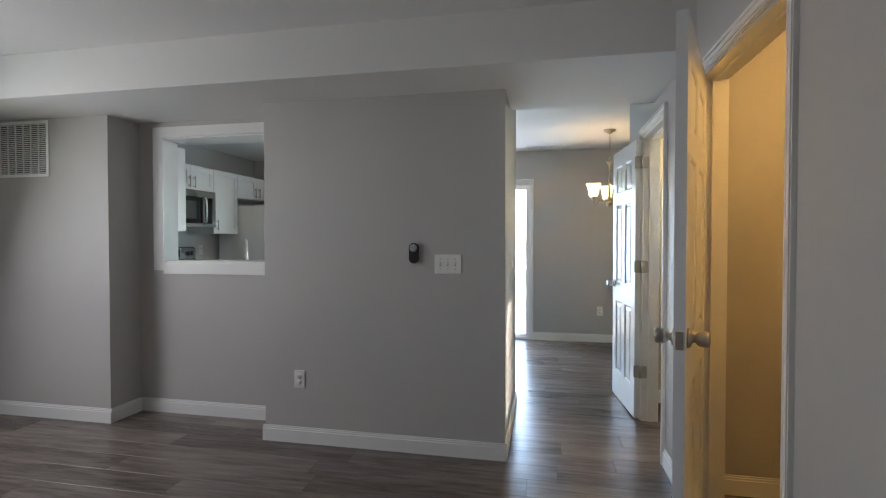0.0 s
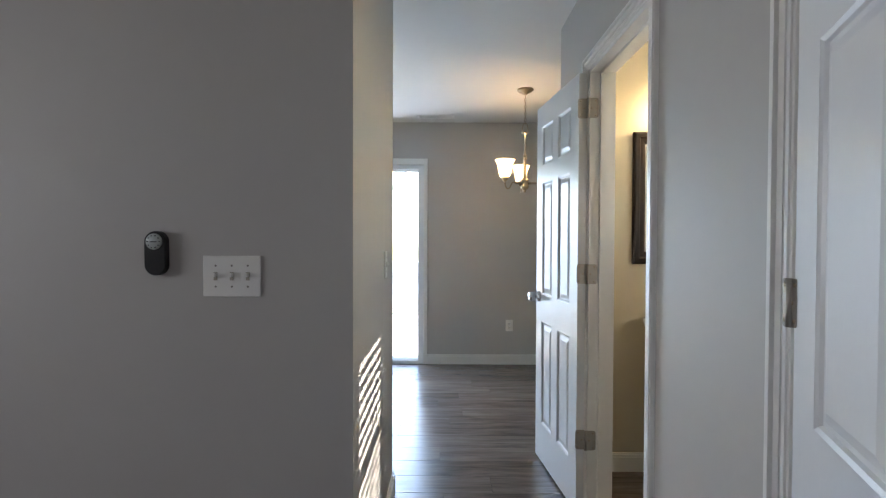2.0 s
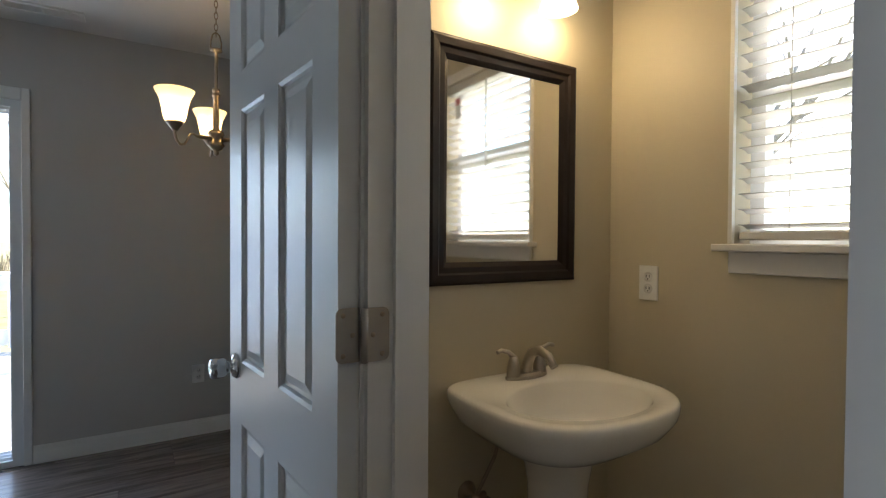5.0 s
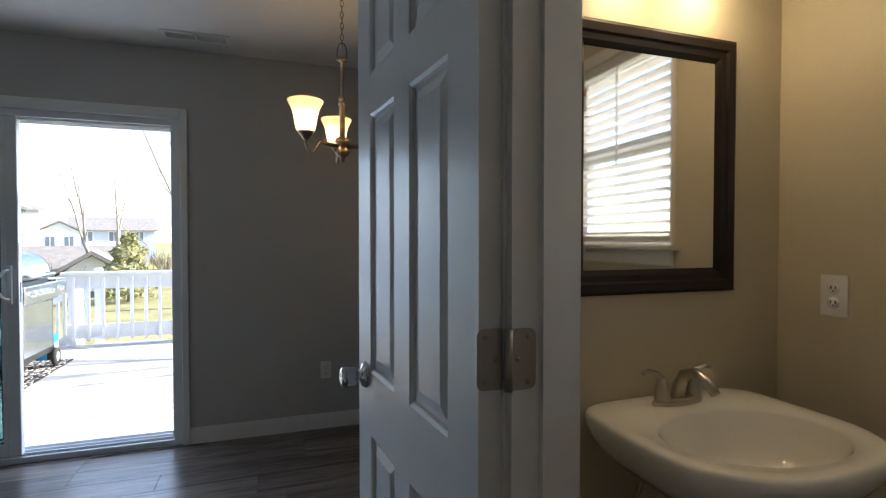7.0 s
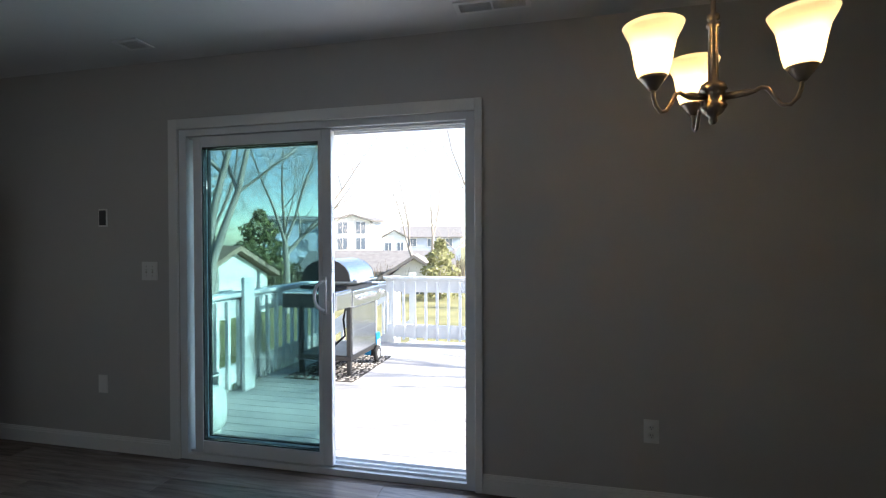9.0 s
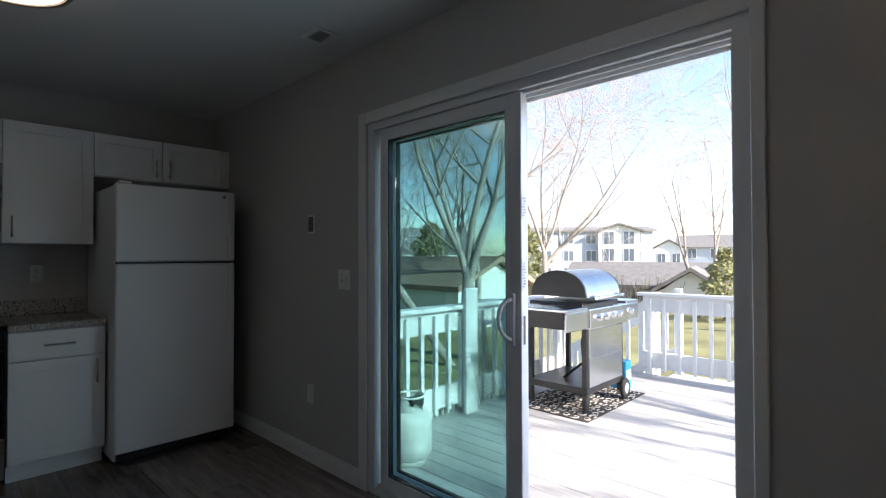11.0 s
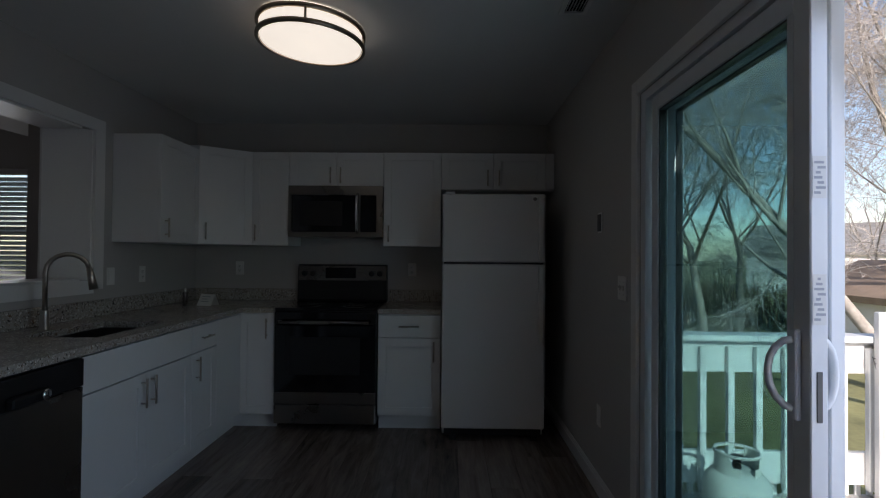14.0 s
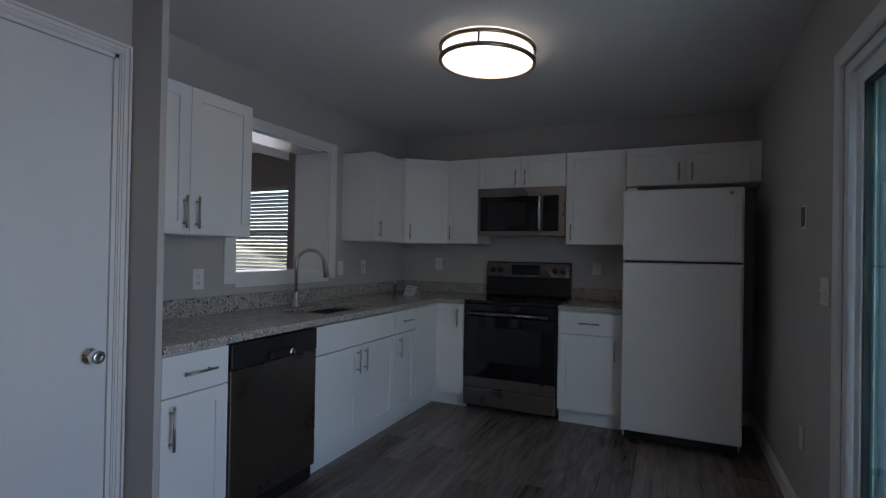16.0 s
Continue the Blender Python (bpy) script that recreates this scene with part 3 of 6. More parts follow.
# ---- plates on the walls ----
def plate(name, m, w, h, label, category, kind_, gangs=1):
    """Facing local -y, centred."""
    root = thing(name, m, label, category)
    part("cover", bx(-w / 2, w / 2, -0.006, 0, -h / 2, h / 2, 0.0025, 2), PLATE, root)
    for g in range(gangs):
        cx = (g - (gangs - 1) / 2) * 0.046
        if kind_ == "outlet":
            for z in (-0.020, 0.020):
                bm = bmesh.new()
                lathe(bm, [(0.0165, 0), (0.0165, 0.002), (0, 0.002)], m=Matrix.Translation((cx, -0.0055, z)) @ pose(0, 0, 0, 90), n=16)
                s = part("socket", bm, PLATE, root)
                bm = bmesh.new()
                for dx in (-0.006, 0.006):
                    box(bm, cx + dx - 0.0015, cx + dx + 0.0015, -0.0085, -0.0074, z - 0.002, z + 0.007)
                box(bm, cx - 0.002, cx + 0.002, -0.0085, -0.0074, z - 0.009, z - 0.005)
                part("slot", bm, PLATE_DARK, s, "dark socket slots")
        elif kind_ == "toggle":
            bm = bx(cx - 0.005, cx + 0.005, -0.0075, -0.0055, -0.012, 0.012)
            part("slot", bm, PLATE_SHADE, root, "switch slot with its shade put into the colour")
            bm = bx(cx - 0.0035, cx + 0.0035, -0.018, -0.006, -0.002, 0.009, 0.001)
            part("toggle", bm, PLATE, root, "white toggle lever")
            for z in (-0.030, 0.030):
                part("screw", lathe(bmesh.new(), [(0.003, 0), (0.002, 0.0012), (0, 0.0012)], m=Matrix.Translation((cx, -0.006, z)) @ pose(0, 0, 0, 90), n=8), STEEL, root)
        elif kind_ == "rocker":
            part("rocker", bx(cx - 0.016, cx + 0.016, -0.0095, -0.005, -0.033, 0.033, 0.0015), PLATE, root, "white rocker paddle")
        elif kind_ == "blank":
            part("rim", bx(-w / 2 + 0.01, w / 2 - 0.01, -0.012, -0.005, -h / 2 + 0.01, h / 2 - 0.01, 0.002), BOXGREY, root, "dark grey metal box face")
    return root


def wall_m(face, x, y, z):
    return pose(x, y, z, 0, 0, {"-y": 0, "+x": 90, "+y": 180, "-x": -90}[face])


W1, H1 = 0.072, 0.117
plate("light_switch", wall_m("-y", -0.345, 1.785, 1.170), 0.165, H1, "white triple toggle switch on the greige wall", "light switch", "toggle", 3)
plate("wall_outlet", wall_m("-y", -1.325, 1.785, 0.415), W1, H1, "white duplex outlet low on the greige wall", "outlet", "outlet")
plate("light_switch", wall_m("+x", 0.0, 2.545, 1.167), W1, H1, "white toggle switch on the hall wall", "light switch", "toggle")
plate("wall_outlet", wall_m("-y", 0.925, 5.45, 0.40), W1, H1, "white duplex outlet beside the patio door", "outlet", "outlet")
plate("light_switch", wall_m("-y", -2.034, 5.45, 1.166), 0.117, H1, "white double toggle switch beside the patio door", "light switch", "toggle", 2)
plate("wall_box", wall_m("-y", -2.390, 5.449, 1.507), 0.070, 0.115, "small grey metal box plate on the wall", "wall plate", "blank")
plate("wall_outlet", wall_m("-y", -2.403, 5.45, 0.430), W1, H1, "white blank cover low beside the patio door", "outlet", "plain")
plate("wall_outlet", wall_m("-x", 2.07, 2.935, 1.14), W1, H1, "white outlet with test button in the bathroom", "outlet", "outlet")
plate("light_switch", wall_m("-y", 1.51, 1.63, 1.18), W1, H1, "cream toggle switch in the closet", "light switch", "toggle")
plate("wall_outlet", wall_m("+y", -1.50, 2.35, 1.122), W1, H1, "white outlet over the worktop", "outlet", "outlet")
plate("light_switch", wall_m("+y", -2.874, 2.35, 1.160), W1, H1, "white rocker switch beside the pass-through", "light switch", "rocker")
plate("wall_outlet", wall_m("+y", -3.21, 2.35, 1.163), W1, H1, "white outlet over the corner worktop", "outlet", "outlet")
plate("wall_outlet", wall_m("+x", -3.97, 2.75, 1.192), W1, H1, "white outlet on the kitchen back wall", "outlet", "outlet")
plate("wall_outlet", wall_m("+x", -3.97, 4.275, 1.190), W1, H1, "white outlet beside the cooker", "outlet", "outlet")

# thermostat: a black rounded slab with a round dial window
th = thing("thermostat", wall_m("-y", -0.556, 1.785, 1.235), "black oblong thermostat with a round grey dial", "thermostat")
bm = bmesh.new()
out = []
for k in range(32):
    a = 2 * math.pi * k / 32
    out.append((0.030 * math.cos(a), 0.030 * math.sin(a) + (0.033 if math.sin(a) > 0 else -0.033)))
for lo, hi, sc in ((0.0, 0.018, 1.0), (0.018, 0.023, 0.94)):
    a = [bm.verts.new((x * (1.0 if lo == 0 else 1.0), -lo, z)) for x, z in out]
    b = [bm.verts.new((x * sc, -hi, z * (sc + 0.02 if sc < 1 else 1))) for x, z in out]
    for k in range(32):
        f = bm.faces.new((a[k], a[(k + 1) % 32], b[(k + 1) % 32], b[k]))
bm.faces.new(b)
part("case", bm, BLACK, th)
part("dial", lathe(bmesh.new(), [(0.023, 0), (0.023, 0.003), (0.020, 0.0045), (0, 0.0045)], m=Matrix.Translation((0, -0.0225, 0.033)) @ pose(0, 0, 0, 90)), GREY_LCD, th, "round grey display")
bm = bmesh.new()
for k in range(10):
    a = 2 * math.pi * k / 10
    box(bm, 0.017 * math.cos(a) - 0.0015, 0.017 * math.cos(a) + 0.0015, -0.0285, -0.0268, 0.033 + 0.017 * math.sin(a) - 0.0015, 0.033 + 0.017 * math.sin(a) + 0.0015)
box(bm, -0.009, 0.009, -0.0285, -0.0268, 0.031, 0.034)
part("dial_marks", bm, BLACK, th)

# ---- grilles ----
def grille(name, m, w, h, cols, rows, label, dark):
    """Facing local -y; louvres between upright bars."""
    root = thing(name, m, label, "air vent")
    fr = 0.022
    bm = bmesh.new()
    for x0, x1, z0, z1 in ((-w / 2, w / 2, -h / 2, -h / 2 + fr), (-w / 2, w / 2, h / 2 - fr, h / 2), (-w / 2, -w / 2 + fr, -h / 2 + fr, h / 2 - fr), (w / 2 - fr, w / 2, -h / 2 + fr, h / 2 - fr)):
        box(bm, x0, x1, -0.008, 0, z0, z1)
    part("frame", bm, PLATE, root)
    # no hollow behind the louvres: this sheet's colour gives the duct's shade
    part("backing", bx(-w / 2 + fr, w / 2 - fr, -0.0015, -0.0002, -h / 2 + fr, h / 2 - fr), dark, root, "black sheet standing in for the shade inside the duct")
    iw = (w - 2 * fr)
    for c in range(1, cols):
        x = -w / 2 + fr + iw * c / cols
        part("bar", bx(x - 0.004, x + 0.004, -0.009, -0.001, -h / 2 + fr, h / 2 - fr), PLATE, root)
    sl = None
    for r in range(rows):
        z = -h / 2 + fr + (h - 2 * fr) * (r + 0.5) / rows
        if sl is None:
            sl = part("slat", bx(-iw / 2, iw / 2, -0.0012, 0.0, -(h / rows) * (0.33 if rows > 12 else 0.13), (h / rows) * (0.33 if rows > 12 else 0.13)), PLATE, root)
            data = sl.data
        else:
            sl = new("slat", data)
            sl.parent = root
        sl.matrix_basis = pose(0, -0.004, z, -35 if rows > 12 else -72)
    return root


grille("return_air_grille", wall_m("-y", -3.553, 1.825, 1.985), 0.46, 0.41, 6, 26, "white louvred return air grille high on the wall", DUCT_SHADE)
grille("ceiling_vent", pose(0.172, 5.20, H, 90, 0, 0), 0.36, 0.12, 2, 9, "white ceiling register near the patio door", DUCT_SHADE)
grille("ceiling_vent", pose(-1.876, 5.18, H, 90, 0, 0), 0.17, 0.13, 1, 6, "small grey ceiling register in the kitchen", DUCT_SHADE)

# ---- blinds and windows ----
def window_blind(name, axis, x_in, out, a0, a1, z0, z1, tilt, label, sill, mats):
    """A window in an x wall: frame, sash bar, pane, sill and a slatted blind on the room side. out: +1 or -1."""
    root = thing(name, pose(0, 0, 0), label, "window", kind="structure")
    d = 0.15 * out
    xo0, xo1 = sorted((x_in + d * 0.55, x_in + d * 0.85))
    bm = bmesh.new()
    for b0, b1, c0, c1 in ((a0, a0 + 0.04, z0, z1), (a1 - 0.04, a1, z0, z1), (a0 + 0.04, a1 - 0.04, z0, z0 + 0.04), (a0 + 0.04, a1 - 0.04, z1 - 0.04, z1), (a0 + 0.04, a1 - 0.04, (z0 + z1) / 2 - 0.02, (z0 + z1) / 2 + 0.02)):
        box(bm, xo0, xo1, b0, b1, c0, c1)
    part("window_frame", bm, VINYL, root)
    xm = (xo0 + xo1) / 2
    g = part("pane", bx(xm - 0.003, xm + 0.003, a0 + 0.038, a1 - 0.038, z0 + 0.038, z1 - 0.038), PANE, root)
    g.visible_shadow = False
    xs0, xs1 = sorted((x_in - out * 0.055, x_in + d * 0.55))
    part("window_sill", bx(xs0, xs1, a0 - (0.04 if sill else 0), a1 + (0.04 if sill else 0), z0 - 0.022, z0 - 0.001, 0.003), TRIM, root)
    if sill:
        xa0, xa1 = sorted((x_in - out * 0.016, x_in - out * 0.0005))
        part("apron", bx(xa0, xa1, a0 - 0.01, a1 + 0.01, z0 - 0.085, z0 - 0.0225, 0.003), TRIM, root)
        bm = bmesh.new()
        for b0, b1, c0, c1 in ((a0 - 0.05, a0, z0, z1 + 0.05), (a1, a1 + 0.012, z0, z1 + 0.05), (a0, a1, z1, z1 + 0.05)):
            box(bm, xa0, xa1, b0, b1, c0, c1)
        part("casing", bm, TRIM, root)
    blind = thing("window_blind", pose(0, 0, 0), "white slatted blind, let down, slats half open", "blind")
    xb = x_in + out * 0.022
    part("head_rail", bx(xb - 0.025, xb + 0.025, a0 + 0.008, a1 - 0.008, z1 - 0.05, z1 - 0.004, 0.003), SLAT, blind)
    zb = z0 + 0.05
    part("bottom_rail", bx(xb - 0.022, xb + 0.022, a0 + 0.01, a1 - 0.01, zb - 0.04, zb - 0.015, 0.004), SLAT, blind)
    data, z = None, zb
    bm = bmesh.new()
    L = (a1 - a0) / 2 - 0.01
    for k in range(4):
        u0, u1 = -0.025 + k * 0.0125, -0.025 + (k + 1) * 0.0125
        c = lambda u: 0.004 * (1 - (u / 0.025) ** 2)
        lo0, lo1 = c(u0), c(u1)
        vs = [bm.verts.new(p) for p in ((u0, -L, lo0), (u1, -L, lo1), (u1, L, lo1), (u0, L, lo0), (u0, -L, lo0 - 0.0025), (u1, -L, lo1 - 0.0025), (u1, L, lo1 - 0.0025), (u0, L, lo0 - 0.0025))]
        for f in ((0, 1, 2, 3), (7, 6, 5, 4), (0, 4, 5, 1), (2, 6, 7, 3), (1, 5, 6, 2), (0, 3, 7, 4)):
            bm.faces.new([vs[i] for i in f])
    while z < z1 - 0.06:
        if data is None:
            s = part("slat", bm, SLAT, blind)
            data = s.data
        else:
            s = new("slat", data)
            s.parent = blind
        s.matrix_basis = pose(xb, (a0 + a1) / 2, z, 0, tilt * out, 0)
        z += 0.044
    for f in (0.2, 0.8):
        y = a0 + (a1 - a0) * f
        bm = tube(bmesh.new(), [(xb - out * 0.026, y, z0 + 0.03), (xb - out * 0.026, y, z1 - 0.03)], 0.0012, 5)
        part("cord", bm, SLAT, blind)
    y = a0 + (a1 - a0) * 0.55
    part("wand", tube(bmesh.new(), [(xb - out * 0.036, y, z1 - 0.05), (xb - out * 0.036, y, z1 - 0.50)], 0.004, 6), PLATE, blind, "clear tilt wand")
    if sill:
        tag = part("paper_tag", bx(xb - out * 0.031 - 0.0006, xb - out * 0.031 + 0.0006, a0 + 0.11, a0 + 0.16, z1 - 0.20, z1 - 0.08), STICKER, blind, "white hang tag with a red band")
        part("print_bar", bx(xb - out * 0.032 - 0.0006, xb - out * 0.032 + 0.0006, a0 + 0.115, a0 + 0.155, z1 - 0.125, z1 - 0.09), REDTAG, tag)
    return root


window_blind("window_1", "x", 2.07, 1, 1.94, 2.655, 1.275, 2.13, 13, "white bathroom window with a wooden sill", True, None)
window_blind("window_2", "x", -3.97, -1, -0.72, 0.98, 0.95, 2.06, 42, "living room window behind a white blind", False, None)

# ---- bathroom ----
mir = thing("mirror", wall_m("-y", 1.578, 3.10, 1.508), "wall mirror in a dark espresso wooden frame", "mirror")
mw, mh = 0.575, 0.72
bm = bmesh.new()
prev = None
for ins, dep in ((0, 0.0), (0, 0.020), (0.010, 0.026), (0.030, 0.024), (0.036, 0.018), (0.052, 0.017), (0.060, 0.012), (0.068, 0.006)):
    ring = [bm.verts.new(p) for p in ((-mw / 2 + ins, -dep, -mh / 2 + ins), (mw / 2 - ins, -dep, -mh / 2 + ins), (mw / 2 - ins, -dep, mh / 2 - ins), (-mw / 2 + ins, -dep, mh / 2 - ins))]
    if prev:
        for k in range(4):
            bm.faces.new((prev[k], prev[(k + 1) % 4], ring[(k + 1) % 4], ring[k]))
    prev = ring
part("frame", bm, ESPRESSO, mir)
part("mirror_glass", bx(-mw / 2 + 0.06, mw / 2 - 0.06, -0.007, -0.003, -mh / 2 + 0.06, mh / 2 - 0.06), MIRROR, mir, "silvered glass")

sink = thing("pedestal_sink", pose(1.605, 3.096, 0), "white porcelain pedestal basin against the cream wall", "sink")


def basin_outline(k, n):
    """The rim seen from above: square back, sides that widen a little, bowed front."""
    a = 2 * math.pi * k / n
    ca, sa = math.cos(a), math.sin(a)
    e = 6.0 if sa > 0 else 2.5
    x = 0.285 * abs(ca) ** (2 / e) * math.copysign(1, ca)
    y = 0.250 * abs(sa) ** (2 / e) * math.copysign(1, sa)
    return x, y - 0.250


bm = bmesh.new()
n = 48
rings = []
for s, z, inset, dy in ((0.34, 0.685, 0, 0.05), (0.46, 0.700, 0, 0.05), (0.72, 0.735, 0, 0.025), (0.90, 0.780, 0, 0.008), (0.98, 0.820, 0, 0), (1.0, 0.840, 0, 0), (1.0, 0.855, 0, 0), (0.985, 0.862, 0, 0), (0.96, 0.864, 0, 0)):
    ring = []
    for k in range(n):
        x, y = basin_outline(k, n)
        y = (y + 0.25) * s - 0.25 + dy * (1 if s < 1 else 0)
        ring.append(bm.verts.new((x * s, min(y, -0.002), z)))
    rings.append(ring)
bowl = []
for r, z in ((1.0, 0.862), (0.97, 0.853), (0.90, 0.825), (0.75, 0.775), (0.5, 0.735), (0.12, 0.722)):
    bowl.append([bm.verts.new((0.225 * r * math.cos(2 * math.pi * k / n), -0.292 + 0.160 * r * math.sin(2 * math.pi * k / n), z)) for k in range(n)])
allr = rings + bowl
for a, b in zip(allr, allr[1:]):
    for k in range(n):
        f = bm.faces.new((a[k], a[(k + 1) % n], b[(k + 1) % n], b[k]))
        f.smooth = True
bm.faces.new(allr[-1])
part("basin", bm, PORCELAIN, sink)
bm = bmesh.new()
prof = []
rings = []
for z, w, d in ((0, 0.125, 0.11), (0.03, 0.12, 0.105), (0.06, 0.095, 0.085), (0.30, 0.082, 0.075), (0.60, 0.088, 0.082), (0.70, 0.105, 0.10)):
    rings.append([bm.verts.new((w * math.cos(2 * math.pi * k / 28), -0.21 + d * math.sin(2 * math.pi * k / 28), z)) for k in range(28)])
for a, b in zip(rings, rings[1:]):
    for k in range(28):
        bm.faces.new((a[k], a[(k + 1) % 28], b[(k + 1) % 28], b[k])).smooth = True
part("pedestal", bm, PORCELAIN, sink)
part("drain", lathe(bmesh.new(), [(0.022, 0.7222), (0.020, 0.7245), (0.010, 0.7235), (0, 0.7235)], (0, -0.292, 0)), CHROME, sink)
tap = thing("basin_tap", pose(1.605, 3.096 - 0.075, 0.864), "brushed nickel two-handle basin tap on the rim", "tap")
bm = bmesh.new()
pts = [(0.076 * math.cos(2 * math.pi * k / 24) * 1.05, 0.026 * math.sin(2 * math.pi * k / 24)) for k in range(24)]
prism(bm, pts, 0, 0.010)
prism(bm, [(x * 0.92, y * 0.9) for x, y in pts], 0.010, 0.018)
part("base", bm, NICKEL, tap)
part("spout", tube(bmesh.new(), [(0, 0, 0.012), (0, -0.004, 0.045), (0, -0.022, 0.078), (0, -0.055, 0.092), (0, -0.092, 0.082), (0, -0.118, 0.055)], [0.019, 0.017, 0.015, 0.014, 0.013, 0.012], 14), NICKEL, tap)
for s in (-1, 1):
    bm = lathe(bmesh.new(), [(0.021, 0.012), (0.020, 0.030), (0.015, 0.055), (0.011, 0.068), (0, 0.072)], (0.052 * s, 0, 0), 18)
    tube(bm, [(0.052 * s, 0, 0.066), (0.068 * s, 0.004, 0.082), (0.095 * s, 0.004, 0.090), (0.112 * s, 0.002, 0.086)], [0.009, 0.007, 0.0065, 0.006], 10)
    part("lever", bm, NICKEL, tap, "curved lever handle")
pipes = thing("drain_pipes", pose(1.605, 3.10, 0.05), "chrome supply valve and trap under the basin", "plumbing")
bm = lathe(bmesh.new(), [(0.032, 0), (0.030, 0.006), (0.012, 0.010), (0.010, 0.045), (0, 0.045)], m=Matrix.Translation((-0.165, 0, 0.47)) @ pose(0, 0, 0, 90), n=18)
tube(bm, [(-0.165, -0.045, 0.47), (-0.150, -0.050, 0.50), (-0.10, -0.052, 0.58), (-0.075, -0.055, 0.66)], 0.006, 8)
tube(bm, [(-0.18, -0.045, 0.47), (-0.130, -0.045, 0.47)], 0.013, 10)
part("supply_valve", bm, BRONZE, pipes)
bm = tube(bmesh.new(), [(-0.10, 0, 0.40), (-0.10, -0.05, 0.40), (-0.085, -0.09, 0.385), (-0.05, -0.12, 0.40), (-0.02, -0.13, 0.45)], 0.018, 12)
lathe(bm, [(0.038, 0), (0.035, 0.007), (0.019, 0.010)], m=Matrix.Translation((-0.10, 0, 0.40)) @ pose(0, 0, 0, 90), n=18)
part("trap", bm, BRONZE, pipes)

vl = thing("vanity_light", wall_m("-y", 1.60, 3.10, 2.13), "two-lamp nickel vanity light with lit frosted bells", "wall lamp")
part("back_plate", lathe(bmesh.new(), [(0, 0), (0.055, 0), (0.055, 0.008), (0.040, 0.020), (0, 0.022)], m=pose(0, 0, 0, 90)), NICKEL, vl)
for s in (-1, 1):
    pts = [(0.012 * s, -0.02, -0.01)]
    for k in range(9):
        a = math.pi * (1 - k / 8)
        pts.append((s * (0.075 + 0.055 * math.cos(a)), -0.07 - 0.03 * math.sin(a), 0.045 + 0.075 * math.sin(a)))
    part("arm", tube(bmesh.new(), pts, 0.0055, 8), NICKEL, vl)
    part("fitter", lathe(bmesh.new(), [(0, 0.045), (0.014, 0.045), (0.024, 0.030), (0.030, 0.012), (0.030, 0.0), (0, 0.0)], (0.130 * s, -0.07, 0.0)), NICKEL, vl)
    part("shade", lathe(bmesh.new(), [(0.028, 0.004), (0.034, -0.03), (0.045, -0.075), (0.062, -0.12), (0.058, -0.12), (0.041, -0.075), (0.030, -0.03), (0.0, -0.004)], (0.130 * s, -0.07, 0.0)), BATHSHADE, vl, "lit frosted glass bell")
lamp("vanity_bulb", "POINT", (1.47, 3.0, 1.97), 0.40, (1.0, 0.74, 0.40), 0.05)
lamp("vanity_bulb", "POINT", (1.73, 3.0, 1.97), 0.40, (1.0, 0.74, 0.40), 0.05)

# ---- chandelier ----
ch = thing("chandelier", pose(0.898, 4.335, 0), "three-arm antique nickel chandelier with lit frosted bells", "chandelier")
part("canopy", lathe(bmesh.new(), [(0, H), (0.065, H), (0.066, H - 0.008), (0.050, H - 0.022), (0.020, H - 0.036), (0.008, H - 0.045), (0, H - 0.045)]), BRONZE, ch)
zt = H - 0.045
k = 0
while zt > 2.22:
    bm = bmesh.new()
    pts = []
    for j in range(13):
        a = 2 * math.pi * j / 12
        p = (0.0075 * math.cos(a), 0, zt - 0.014 + 0.017 * math.sin(a))
        pts.append(p if k % 2 else (0, p[0], p[2]))
    tube(bm, pts, 0.0018, 6, False)
    part("chain_link", bm, BRONZE, ch)
    zt -= 0.026
    k += 1
pts = [(-0.022, 0, 2.125), (-0.022, 0, 2.17), (-0.014, 0, 2.20), (0, 0, 2.212), (0.014, 0, 2.20), (0.022, 0, 2.17), (0.022, 0, 2.125)]
part("loop", tube(bmesh.new(), pts, 0.0035, 8), BRONZE, ch)
part("stem", lathe(bmesh.new(), [(0, 2.135), (0.026, 2.135), (0.026, 2.125), (0.007, 2.120), (0.007, 1.960), (0.016, 1.955), (0.016, 1.943), (0.010, 1.940), (0.018, 1.930), (0.018, 1.923), (0.012, 1.920), (0.0135, 1.775), (0.030, 1.765), (0.036, 1.750), (0.030, 1.745), (0.030, 1.710), (0.036, 1.705), (0.026, 1.687), (0.010, 1.675), (0.012, 1.665), (0.007, 1.657), (0, 1.655)]), BRONZE, ch)
for ang in (91, 211, 331):
    ca, sa = math.cos(radians(ang)), math.sin(radians(ang))
    pr = [(0.028, 1.727), (0.082, 1.727), (0.098, 1.727), (0.113, 1.733), (0.128, 1.727), (0.143, 1.700), (0.158, 1.680), (0.176, 1.677), (0.192, 1.693), (0.199, 1.715), (0.200, 1.745)]
    arm = part("arm", tube(bmesh.new(), [(r * ca, r * sa, z) for r, z in pr], [0.010, 0.010] + [0.0055] * 9, 10), BRONZE, ch)
    at = (0.20 * ca, 0.20 * sa, 1.742)
    part("cup", lathe(bmesh.new(), [(0, -0.012), (0.010, -0.012), (0.018, 0.0), (0.030, 0.016), (0.036, 0.024), (0, 0.024)], at), BRONZE, arm)
    part("shade", lathe(bmesh.new(), [(0.027, 0.022), (0.039, 0.029), (0.045, 0.052), (0.050, 0.083), (0.058, 0.119), (0.072, 0.146), (0.0765, 0.157), (0.074, 0.159), (0.070, 0.155)], at, 32), SHADE, arm, "lit frosted bell shade")
    lamp("chandelier_bulb", "POINT", (0.898 + at[0], 4.335 + at[1], 1.825), 0.26, (1.0, 0.66, 0.30), 0.02)

